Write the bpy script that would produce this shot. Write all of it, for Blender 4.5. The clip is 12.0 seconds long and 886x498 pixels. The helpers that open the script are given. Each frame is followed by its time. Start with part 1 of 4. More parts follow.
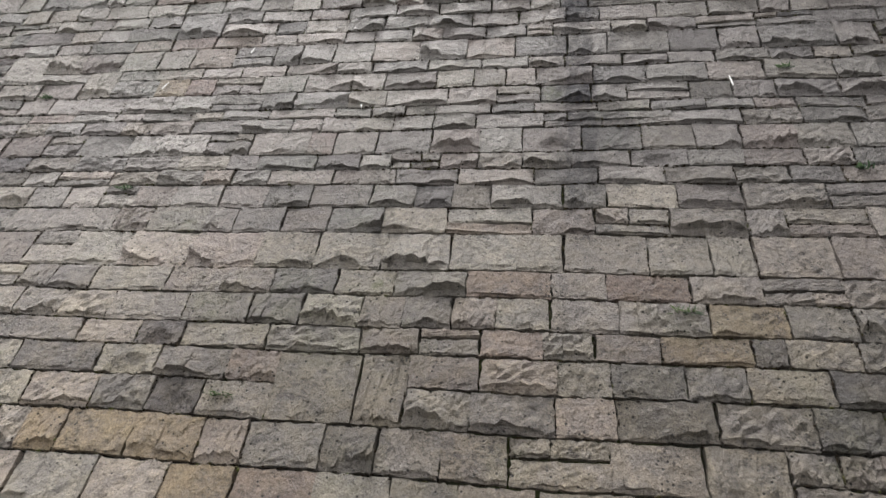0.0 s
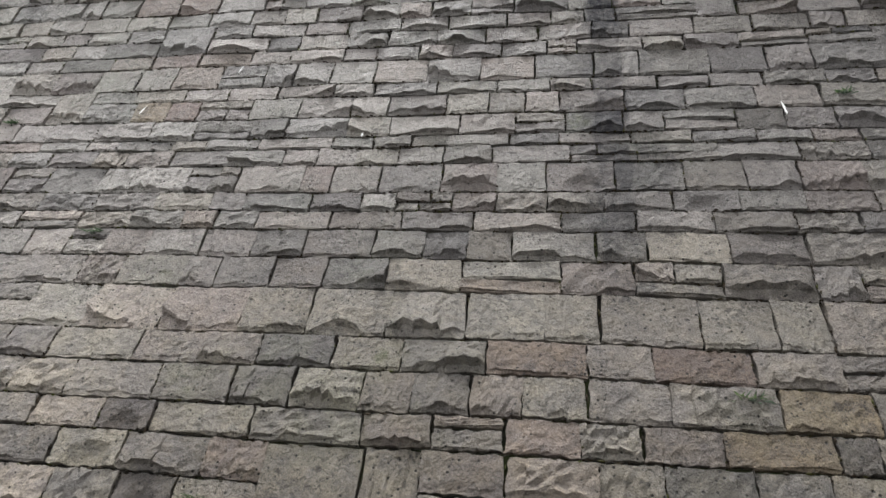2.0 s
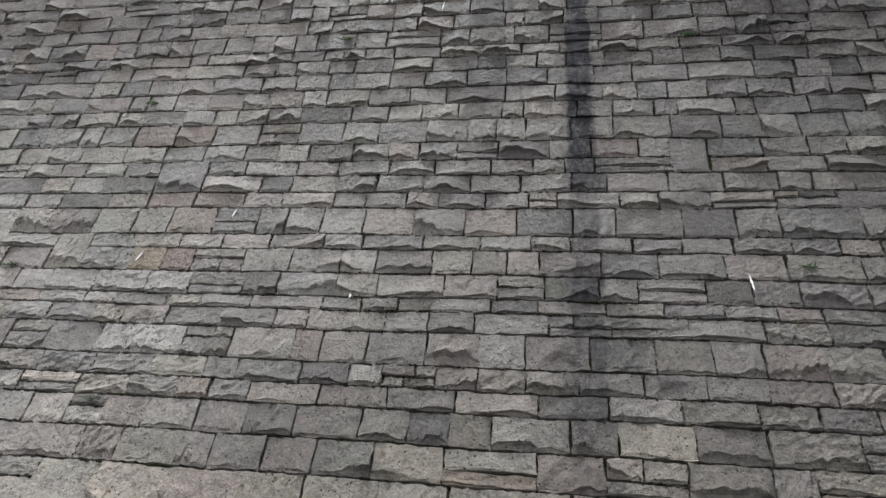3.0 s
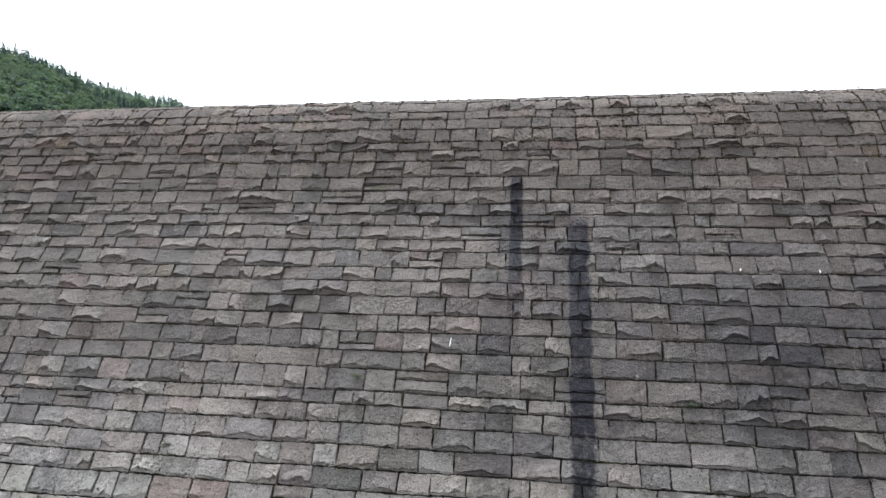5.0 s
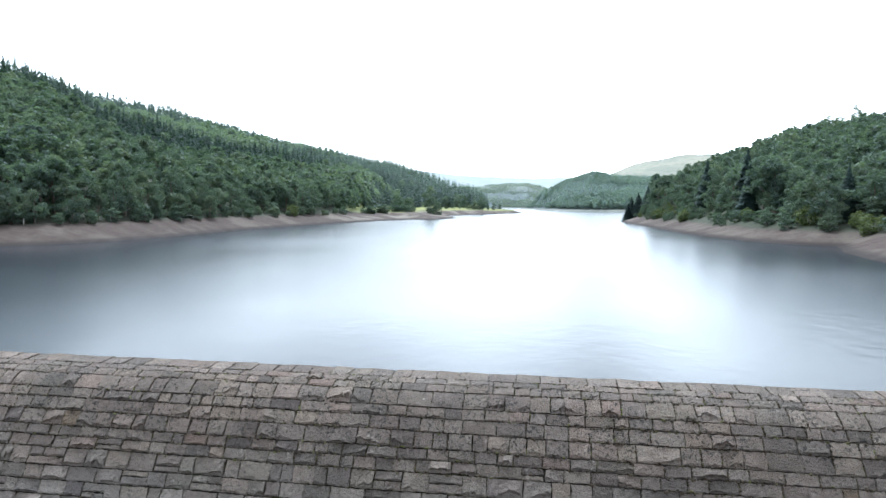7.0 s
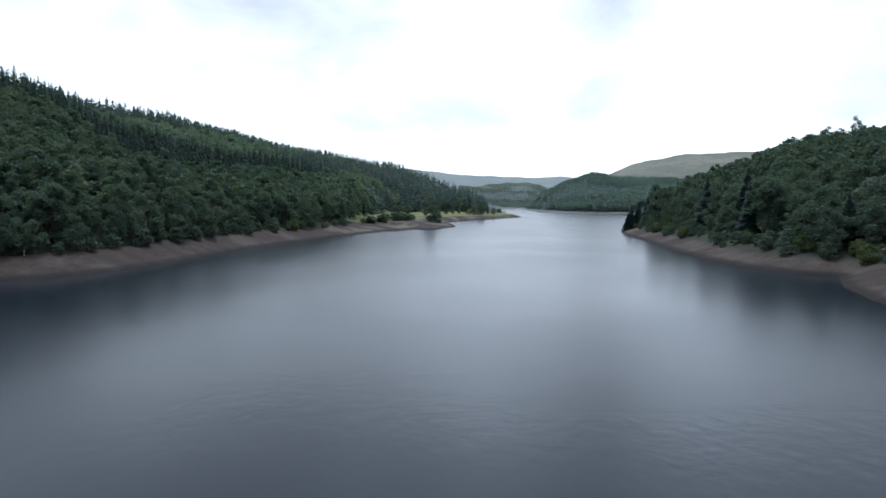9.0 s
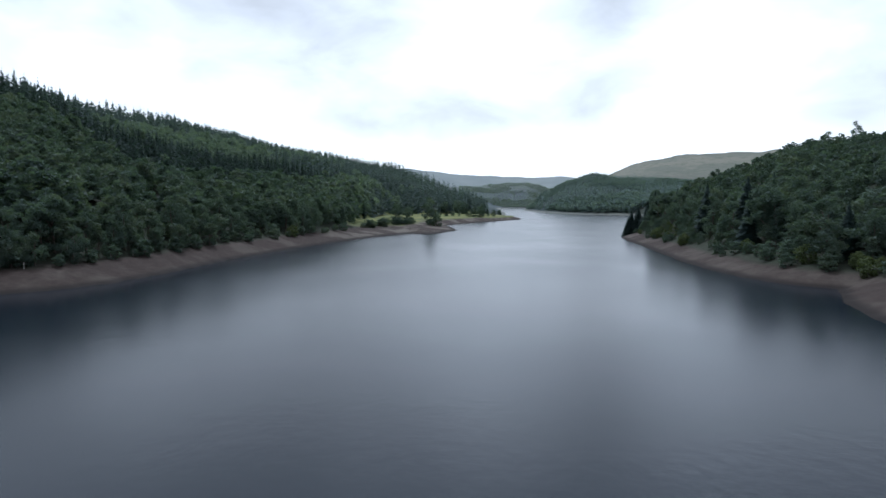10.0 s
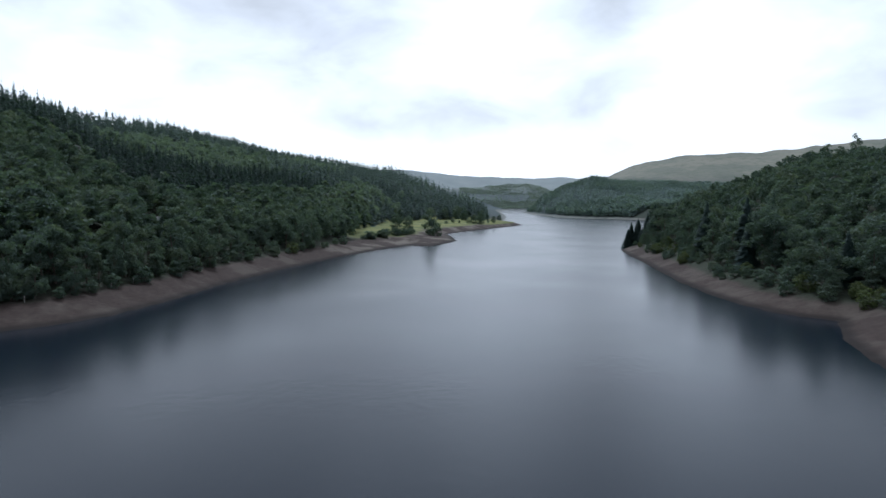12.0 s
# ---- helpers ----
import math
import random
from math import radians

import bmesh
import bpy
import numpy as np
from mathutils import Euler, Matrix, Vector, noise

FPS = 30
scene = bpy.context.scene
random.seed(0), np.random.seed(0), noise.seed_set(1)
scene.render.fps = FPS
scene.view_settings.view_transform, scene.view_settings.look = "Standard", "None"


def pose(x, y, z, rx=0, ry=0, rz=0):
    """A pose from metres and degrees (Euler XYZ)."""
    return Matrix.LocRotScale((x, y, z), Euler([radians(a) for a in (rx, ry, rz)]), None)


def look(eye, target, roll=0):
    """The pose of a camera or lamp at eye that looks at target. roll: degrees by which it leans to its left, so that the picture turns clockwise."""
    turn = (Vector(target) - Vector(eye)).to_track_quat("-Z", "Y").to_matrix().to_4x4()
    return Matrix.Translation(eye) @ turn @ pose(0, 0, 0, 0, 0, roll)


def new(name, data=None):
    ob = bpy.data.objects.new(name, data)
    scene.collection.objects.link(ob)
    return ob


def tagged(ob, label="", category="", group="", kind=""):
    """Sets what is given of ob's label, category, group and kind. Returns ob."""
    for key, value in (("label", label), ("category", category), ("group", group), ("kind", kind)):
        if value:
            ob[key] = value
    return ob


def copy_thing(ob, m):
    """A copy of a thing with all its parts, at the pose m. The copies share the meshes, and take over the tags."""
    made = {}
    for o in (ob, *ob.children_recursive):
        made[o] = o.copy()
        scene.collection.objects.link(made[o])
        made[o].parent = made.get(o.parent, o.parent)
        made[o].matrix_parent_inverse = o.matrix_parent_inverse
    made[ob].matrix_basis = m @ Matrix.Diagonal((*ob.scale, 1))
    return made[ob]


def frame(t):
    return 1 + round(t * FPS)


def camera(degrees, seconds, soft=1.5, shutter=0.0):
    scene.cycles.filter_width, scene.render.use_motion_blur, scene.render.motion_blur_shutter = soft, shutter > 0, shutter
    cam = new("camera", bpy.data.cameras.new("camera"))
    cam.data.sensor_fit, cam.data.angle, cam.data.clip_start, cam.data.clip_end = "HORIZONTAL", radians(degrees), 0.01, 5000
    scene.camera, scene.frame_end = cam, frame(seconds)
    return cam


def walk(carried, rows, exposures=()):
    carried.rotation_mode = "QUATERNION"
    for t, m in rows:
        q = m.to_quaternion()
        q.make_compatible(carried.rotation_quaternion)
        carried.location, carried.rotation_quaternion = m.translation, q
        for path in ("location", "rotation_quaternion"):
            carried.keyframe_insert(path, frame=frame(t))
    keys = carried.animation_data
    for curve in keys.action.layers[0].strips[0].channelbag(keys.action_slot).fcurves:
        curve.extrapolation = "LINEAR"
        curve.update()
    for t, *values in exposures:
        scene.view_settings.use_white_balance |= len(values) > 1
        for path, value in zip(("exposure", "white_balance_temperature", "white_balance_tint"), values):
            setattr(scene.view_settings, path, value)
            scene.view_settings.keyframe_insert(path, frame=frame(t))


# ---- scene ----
# ---- camera ----
LIFT = 5.0  # the valley floor below the dam is z = 0
ROWS = [
    (0.0, 0.000, -0.000, 0.000, 0.23, -4.10, -0.06),
    (0.5, -0.020, 0.734, -0.006, 0.04, -4.14, -0.07),
    (1.0, -0.065, 0.934, -0.044, 0.11, -4.15, -0.03),
    (1.5, -0.122, 0.956, -0.101, 0.06, -4.23, -0.00),
    (2.0, -0.128, 0.972, 0.519, 0.31, -4.29, 0.03),
    (2.5, -0.069, 0.891, 1.407, 0.16, -4.23, 0.03),
    (3.0, 0.014, 0.808, 2.438, -0.04, -4.13, -0.01),
    (3.2, 0.007, 0.828, 2.843, 0.06, -4.21, 0.06),
    (4.8, -0.108, 1.037, 7.477, 0.16, -4.18, 0.00),
    (5.0, -0.096, 1.043, 8.110, 0.02, -4.17, -0.03),
    (5.5, -0.088, 1.087, 9.676, -0.11, -4.18, -0.05),
    (6.0, -0.073, 1.059, 11.242, -0.06, -4.01, -0.09),
    (6.5, -0.043, 1.088, 12.922, -0.13, -4.03, -0.18),
    (7.0, -0.078, 1.092, 14.666, -0.08, -4.06, -0.18),
    (7.5, -0.136, 1.125, 16.437, -0.09, -4.09, -0.21),
    (7.7, -0.149, 1.154, 17.049, -0.16, -4.17, -0.15),
    (9.5, -0.144, 1.530, 21.360, -0.09, -4.24, -0.00),
    (10.0, -0.125, 1.627, 22.583, -0.10, -4.27, 0.00),
    (10.5, -0.095, 1.710, 23.887, -0.10, -4.27, 0.03),
    (11.0, -0.064, 1.785, 25.279, -0.11, -4.28, 0.08),
    (11.5, -0.039, 1.855, 26.755, -0.11, -4.29, 0.17),
    (12.0, -0.020, 1.924, 28.295, -0.09, -4.27, 0.22),
]
cam = camera(72.0, 12.0, soft=1.5)
walk(cam, [(t, pose(x, y, z + LIFT, 90 + pitch, roll, yaw)) for t, x, y, z, yaw, pitch, roll in ROWS],
     exposures=[(0.0, 0.93, 6260, 11), (1.5, 0.91, 6200, 10), (3.2, 0.82, 5960, 8), (4.8, 1.25, 5800, 8), (6.2, 1.6, 5620, 6), (7.0, 1.45, 5440, 4),
                (7.7, 0.88, 5400, 4), (9.3, -0.14, 5330, 7), (12.0, -0.27, 5370, 8)])

# ---- world and sun ----
SUN_TURN, SUN_HEIGHT = radians(-14), radians(63)
world = bpy.data.worlds.new("overcast_sky")
scene.world = world
world.use_nodes = True
wn, wl = world.node_tree.nodes, world.node_tree.links
wn.clear()
w_out = wn.new("ShaderNodeOutputWorld")
w_bg = wn.new("ShaderNodeBackground")
w_sky = wn.new("ShaderNodeTexSky")
w_sky.sky_type, w_sky.sun_disc = "NISHITA", False
w_sky.sun_elevation, w_sky.sun_rotation = SUN_HEIGHT, SUN_TURN
w_dim = wn.new("ShaderNodeVectorMath")
w_dim.operation = "SCALE"
w_dim.inputs["Scale"].default_value = 0.10
wl.new(w_sky.outputs[0], w_dim.inputs[0])
w_co = wn.new("ShaderNodeTexCoord")
w_map = wn.new("ShaderNodeMapping")
w_map.inputs["Scale"].default_value = (2.0, 2.0, 4.2)
wl.new(w_co.outputs["Generated"], w_map.inputs[0])
w_noise = wn.new("ShaderNodeTexNoise")
w_noise.inputs["Scale"].default_value = 3.2
w_noise.inputs["Detail"].default_value = 5.0
w_noise.inputs["Roughness"].default_value = 0.5
w_noise.inputs["Distortion"].default_value = 0.3
wl.new(w_map.outputs[0], w_noise.inputs["Vector"])


def w_math(op, a, b=0.0, c=0.0):
    n = wn.new("ShaderNodeMath")
    n.operation = op
    for value, socket in zip((a, b, c), n.inputs):
        if hasattr(value, "is_output"):
            wl.new(value, socket)
        else:
            socket.default_value = value
    return n.outputs[0]


# grey and bright cloud masses over the valley: bearing, height, width, depth (degrees), brightness
# higher masses, partly above the view, are added to tone the water's reflection
CLOUDS = [(-24, 17, 9, 6, -0.09), (-11, 12, 9, 6, -0.12), (-5, 19, 5, 5, -0.06), (-31, 14, 5, 4, 0.1), (-22, 26, 14, 6, -0.2), (5, 20, 6, 9, 0.42), (9, 8.5, 7, 3, -0.26),
          (15.5, 18, 4, 5, -0.16), (25, 16, 6, 9, 0.5), (-1, 8, 8, 3, -0.2), (34, 10, 6, 4, -0.16), (-19, 8, 6, 2.5, 0.08)]
w_xyz = wn.new("ShaderNodeSeparateXYZ")
wl.new(w_co.outputs["Generated"], w_xyz.inputs[0])
w_bearing = w_math("ARCTAN2", w_xyz.outputs[0], w_xyz.outputs[1])
w_rise = w_math("ARCSINE", w_xyz.outputs[2])
w_cloud = w_math("MULTIPLY_ADD", w_noise.outputs[0], 0.9, 0.05)
for c_turn, c_up, c_wide, c_deep, c_gain in CLOUDS:
    c_a = w_math("MULTIPLY_ADD", w_bearing, 1 / radians(c_wide), -c_turn / c_wide)
    c_b = w_math("MULTIPLY_ADD", w_rise, 1 / radians(c_deep), -c_up / c_deep)
    c_d = w_math("MULTIPLY_ADD", c_b, c_b, w_math("MULTIPLY", c_a, c_a))
    w_cloud = w_math("MULTIPLY_ADD", w_math("EXPONENT", w_math("MULTIPLY", c_d, -1.0)), c_gain, w_cloud)
w_ramp = wn.new("ShaderNodeValToRGB")
w_ramp.color_ramp.elements[0].position, w_ramp.color_ramp.elements[0].color = 0.1, (0.98, 0.93, 0.885, 1)
w_ramp.color_ramp.elements[1].position, w_ramp.color_ramp.elements[1].color = 0.95, (2.35, 2.31, 2.26, 1)
wl.new(w_cloud, w_ramp.inputs[0])
w_mix = wn.new("ShaderNodeMix")
w_mix.data_type = "RGBA"
w_mix.inputs[0].default_value = 0.88
wl.new(w_dim.outputs[0], w_mix.inputs[6])
wl.new(w_ramp.outputs[0], w_mix.inputs[7])
wl.new(w_mix.outputs[2], w_bg.inputs[0])
# the veiled sun brightens the clouds round it
w_dot = wn.new("ShaderNodeVectorMath")
w_dot.operation = "DOT_PRODUCT"
wl.new(w_co.outputs["Generated"], w_dot.inputs[0])
w_dot.inputs[1].default_value = (math.sin(SUN_TURN) * math.cos(SUN_HEIGHT), math.cos(SUN_TURN) * math.cos(SUN_HEIGHT), math.sin(SUN_HEIGHT))
w_near = wn.new("ShaderNodeMapRange")
w_near.inputs[1].default_value, w_near.inputs[2].default_value = 0.2, 1.0
w_near.inputs[3].default_value, w_near.inputs[4].default_value = 0.0, 1.0
wl.new(w_dot.outputs["Value"], w_near.inputs[0])
w_pow = wn.new("ShaderNodeMath")
w_pow.operation = "POWER"
wl.new(w_near.outputs[0], w_pow.inputs[0])
w_pow.inputs[1].default_value = 2.0
w_add = wn.new("ShaderNodeMath")
w_add.operation = "MULTIPLY_ADD"
wl.new(w_pow.outputs[0], w_add.inputs[0])
w_add.inputs[1].default_value, w_add.inputs[2].default_value = 1.0, 0.85
# thinner cloud, brighter towards the horizon
w_sep = wn.new("ShaderNodeSeparateXYZ")
wl.new(w_co.outputs["Generated"], w_sep.inputs[0])
w_low = wn.new("ShaderNodeMapRange")
w_low.interpolation_type = "SMOOTHSTEP"
for w_in, w_value in zip((1, 2, 3, 4), (0.05, 0.42, 1.06, 0.49)):
    w_low.inputs[w_in].default_value = w_value
wl.new(w_sep.outputs[2], w_low.inputs[0])
w_all = wn.new("ShaderNodeMath")
w_all.operation = "MULTIPLY"
wl.new(w_add.outputs[0], w_all.inputs[0])
wl.new(w_low.outputs[0], w_all.inputs[1])
wl.new(w_all.outputs[0], w_bg.inputs[1])
wl.new(w_bg.outputs[0], w_out.inputs[0])

sun = new("sun", bpy.data.lights.new("sun", "SUN"))
sun.data.energy, sun.data.angle, sun.data.color = 2.7, radians(14), (1.0, 0.96, 0.9)
sun.matrix_world = look((0, 0, 0), (-math.sin(SUN_TURN) * math.cos(SUN_HEIGHT), -math.cos(SUN_TURN) * math.cos(SUN_HEIGHT), -math.sin(SUN_HEIGHT)))

# ---- plan ----
TURN = radians(-9.0)                      # the dam runs nine degrees off square to the view
UX, UY = math.cos(TURN), math.sin(TURN)   # along the dam
NX, NY = -math.sin(TURN), math.cos(TURN)  # upstream
WATER = 7.9 + LIFT
BANK = 3.2                                # bare bank between the water and the plants
# downstream face of the dam: how far upstream, how high
FACE = [(0.6, -5.0), (2.6, -4.0), (4.3, -2.6), (5.72, -1.09), (6.9, 0.07), (8.75, 2.19), (10.25, 4.28), (11.5, 6.2), (12.55, 7.6),
        (13.6, 9.24), (14.3, 10.09), (14.75, 10.4), (15.2, 10.52), (15.8, 10.56)]


def smooth_line(points, steps):
    """A Catmull-Rom line through the points."""
    p = [Vector(q) for q in points]
    p = [p[0] * 2 - p[1]] + p + [p[-1] * 2 - p[-2]]
    out = []
    for i in range(1, len(p) - 2):
        a, b, c, d = p[i - 1], p[i], p[i + 1], p[i + 2]
        for k in range(steps):
            t = k / steps
            out.append(0.5 * ((2 * b) + (c - a) * t + (2 * a - 5 * b + 4 * c - d) * t * t + (3 * b - a - 3 * c + d) * t ** 3))
    return np.array([tuple(v) for v in out + [p[-2]]])


FACE_LINE = smooth_line(FACE, 12)
FACE_LEN = np.concatenate([[0], np.cumsum(np.hypot(*np.diff(FACE_LINE, axis=0).T))])
FACE_END = float(FACE_LEN[-1])


def on_face(u, v, h=0.0):
    """A point of the dam's face: u along it, v up its slope, h out of it."""
    w, z = np.interp(v, FACE_LEN, FACE_LINE[:, 0]), np.interp(v, FACE_LEN, FACE_LINE[:, 1])
    w1, z1 = np.interp(v + 0.1, FACE_LEN, FACE_LINE[:, 0]), np.interp(v + 0.1, FACE_LEN, FACE_LINE[:, 1])
    w0, z0 = np.interp(v - 0.1, FACE_LEN, FACE_LINE[:, 0]), np.interp(v - 0.1, FACE_LEN, FACE_LINE[:, 1])
    tw, tz = w1 - w0, z1 - z0
    n = max(math.hypot(tw, tz), 1e-6)
    w, z = w - h * tz / n, z + h * tw / n
    return (UX * u + NX * w, UY * u + NY * w, z + LIFT)


# the lake's shore, from the dam up the left bank and back down the right one
SHORE_LEFT = [(-88, 0), (-80, 60), (-72, 99), (-66, 104), (-61, 113), (-58, 131), (-56, 158), (-50, 193), (-40, 235), (-32, 259),
              (-24, 281), (-15, 300), (-13, 293), (-6, 291), (2, 311), (8.5, 334), (6, 380), (3, 408), (30, 476), (75, 570),
              (62, 640), (95, 900), (125, 1300), (150, 1605), (180, 1860), (230, 1930)]
SHORE_RIGHT = [(285, 1900), (245, 1600), (172, 1306), (163, 1053), (170, 845), (193, 780), (220, 749), (235, 690), (210, 500), (135, 330),
               (95, 287), (78, 268), (72.6, 240), (69, 210), (61, 158), (59.5, 138), (59.6, 125), (61, 116), (63, 110), (66, 107),
               (68, 105), (60, 92), (54, 75), (52, 40), (52, -12)]
LAKE = np.array(SHORE_LEFT + SHORE_RIGHT, float)


def lake_distance(x, y):
    """Metres from the shore, minus on the water."""
    best = np.full(x.shape, 1e9)
    inside = np.zeros(x.shape, bool)
    for (ax, ay), (bx, by) in zip(LAKE, np.roll(LAKE, -1, axis=0)):
        dx, dy = bx - ax, by - ay
        t = np.clip(((x - ax) * dx + (y - ay) * dy) / (dx * dx + dy * dy), 0, 1)
        best = np.minimum(best, np.hypot(x - ax - t * dx, y - ay - t * dy))
        if ay != by:
            cross = ((ay > y) != (by > y)) & (x < dx * (y - ay) / dy + ax)
            inside ^= cross
    return np.where(inside, -best, best)


# hills: how far to the side per metre ahead, where the slope begins, where the ridge lies, how high it stands over the water
HILL_LEFT = [(-0.95, 100, 230, 66), (-0.727, 110, 290, 64), (-0.634, 116, 340, 64.5), (-0.588, 120, 393, 66), (-0.541, 125, 450, 69),
             (-0.449, 143, 560, 75.5), (-0.356, 170, 680, 78.5), (-0.272, 205, 800, 75), (-0.171, 260, 880, 67), (-0.115, 430, 915, 62.5),
             (-0.078, 540, 930, 60), (-0.05, 570, 900, 49), (-0.022, 590, 860, 38), (0.015, 600, 800, 22), (0.052, 600, 720, 14), (0.075, 600, 650, 0)]
HILL_RIGHT = [(0.29, 280, 300, 0), (0.30, 262, 292, 5), (0.335, 207, 285, 10), (0.386, 166, 270, 13), (0.432, 147, 262, 16),
              (0.478, 134, 258, 20), (0.525, 125, 256, 24), (0.571, 119, 255, 28), (0.617, 116, 255, 31), (0.664, 113, 254, 32), (0.727, 100, 250, 34), (0.95, 80, 230, 44)]
HEADLAND = [(0.138, 1200, 1350, 0), (0.15, 1070, 1220, 12), (0.165, 980, 1180, 24), (0.2, 880, 1110, 44), (0.245, 800, 1080, 57),
            (0.284, 765, 1080, 52), (0.32, 740, 1080, 50), (0.42, 740, 1080, 46), (0.6, 740, 1080, 40)]
MOOR = [(0.24, 1250, 1700, 60), (0.283, 1250, 1800, 104), (0.302, 1250, 1800, 120), (0.339, 1250, 1800, 137), (0.386, 1250, 1800, 151), (0.423, 1250, 1800, 157),
        (0.525, 1250, 1800, 164), (0.571, 1250, 1800, 172), (0.727, 1250, 1800, 205), (0.95, 1250, 1800, 220)]
FAR_NEAR = [(-0.3, 1500, 1900, 60), (0.0, 1700, 2050, 66), (0.06, 1800, 2150, 68), (0.11, 1960, 2300, 84), (0.137, 1960, 2300, 86), (0.16, 1960, 2300, 76), (0.185, 1950, 2300, 52), (0.25, 1900, 2200, 30)]
FAR_BACK = [(-0.4, 2300, 3000, 190), (-0.06, 2450, 3000, 180), (-0.02, 2450, 3000, 170), (0.03, 2450, 3000, 150), (0.1, 2480, 3000, 142), (0.16, 2480, 3000, 138),
            (0.19, 2480, 3000, 145), (0.22, 2480, 3000, 135), (0.4, 2480, 3000, 150)]
FAR_LAST = [(-0.5, 3300, 3900, 215), (0.0, 3300, 3900, 188), (0.1, 3300, 3900, 172), (0.19, 3300, 3900, 165), (0.3, 3300, 3900, 190)]


def waves(x, y, size, seed, octaves=4):
    """Soft hills and hollows between about -1 and 1."""
    rng = np.random.RandomState(seed)
    out, gain = np.zeros(x.shape), 1.0
    for o in range(octaves):
        for _ in range(3):
            a, p = rng.rand() * 2 * math.pi, rng.rand() * 2 * math.pi
            out += gain / 3 * np.sin((x * math.cos(a) + y * math.sin(a)) * 2 * math.pi / size + p + 1.3 * np.sin((x * math.sin(a) - y * math.cos(a)) * 2.2 / size + p))
        size, gain = size * 0.47, gain * 0.5
    return out


def hill(x, y, rows):
    q, base, ridge, top = np.array(rows, float).T
    s = x / np.maximum(y, 1.0)
    b, r, h = np.interp(s, q, base), np.interp(s, q, ridge), np.interp(s, q, top)
    t = (y - b) / (r - b)
    up = np.clip(t, 0, 1)
    up = up * (1.25 - 0.25 * up)
    over = np.clip(t - 1, 0, 3)
    fade = np.clip((s - q[0]) / 0.02 + 1, 0, 1) * np.clip((q[-1] - s) / 0.02 + 1, 0, 1)
    return h * (up - 0.06 * over) * fade * (y > 40)


def smoothstep(a, b, x):
    t = np.clip((x - a) / (b - a), 0, 1)
    return t * t * (3 - 2 * t)


def land(x, y):
    """Height of the ground."""
    x, y = np.asarray(x, float), np.asarray(y, float)
    d = lake_distance(x, y)
    run = 9 + 15 * np.exp(-((y - 330) / 70.0) ** 2) * (x < 30)
    bank = np.where(d < 0, -np.minimum(6, -d * 0.3), np.minimum(d / run, 1) * BANK + np.clip(d - run, 0, 30) * 0.05)
    h = np.zeros(x.shape)
    for rows in (HILL_LEFT, HILL_RIGHT, HEADLAND, MOOR, FAR_NEAR, FAR_BACK, FAR_LAST):
        h = np.maximum(h, hill(x, y, rows))
    side = smoothstep(0.78, 0.95, np.abs(x) / np.maximum(y, 1.0))
    plain = 70 * smoothstep(8, 260, d)
    h = np.where(d > 0, (h * (1 - side) + plain * side) * smoothstep(5, 24, d), 0)
    rough = np.where(d > 0, np.minimum(d / 30, 1) * 0.6 * waves(x, y, 30, 3) + np.minimum(h / 25, 1) * 2.2 * waves(x, y, 120, 4), 0)
    shore = np.where((d > -3) & (d < 14), 0.16 * waves(x, y, 7, 5), 0)
    up = WATER + bank + h + rough + shore
    # below the dam: a flat valley floor between grassy sides
    w, u = x * NX + y * NY, x * UX + y * UY
    down = np.maximum(0, np.maximum(-u - 62, u - 40)) * 0.55
    down = np.minimum(down, 60 + 0.02 * np.abs(u)) - 0.02
    under = smoothstep(1.0, 15.0, w)
    keep = np.where((u > -84) & (u < 50), np.minimum(up, WATER - 2.5), up)
    up = np.where(w < 17, keep, up)
    return down * (1 - under) + up * under


# ---- helpers ----
def mesh_from(name, verts, faces):
    me = bpy.data.meshes.new(name)
    me.from_pydata([tuple(v) for v in verts], [], [tuple(f) for f in faces])
    me.update()
    return me


def mesh_tris(name, verts, tris):
    """A mesh from arrays of corners and triangles."""
    me = bpy.data.meshes.new(name)
    verts, tris = np.asarray(verts, np.float32), np.asarray(tris, np.int32)
    me.vertices.add(len(verts))
    me.vertices.foreach_set("co", verts.ravel())
    me.loops.add(tris.size)
    me.loops.foreach_set("vertex_index", tris.ravel())
    me.polygons.add(len(tris))
    me.polygons.foreach_set("loop_start", np.arange(0, tris.size, 3, dtype=np.int32))
    me.update(calc_edges=True)
    return me


def part(name, me, material, parent, label=""):
    ob = new(name, me)
    ob.parent = parent
    if not me.materials:
        me.materials.append(material)
    if label:
        tagged(ob, label)
    return ob


def thing(name, label, category, group="", kind="", at=(0, 0, 0)):
    ob = new(name)
    ob.location = at
    ob.empty_display_size = 0.2
    return tagged(ob, label, category, group, kind)


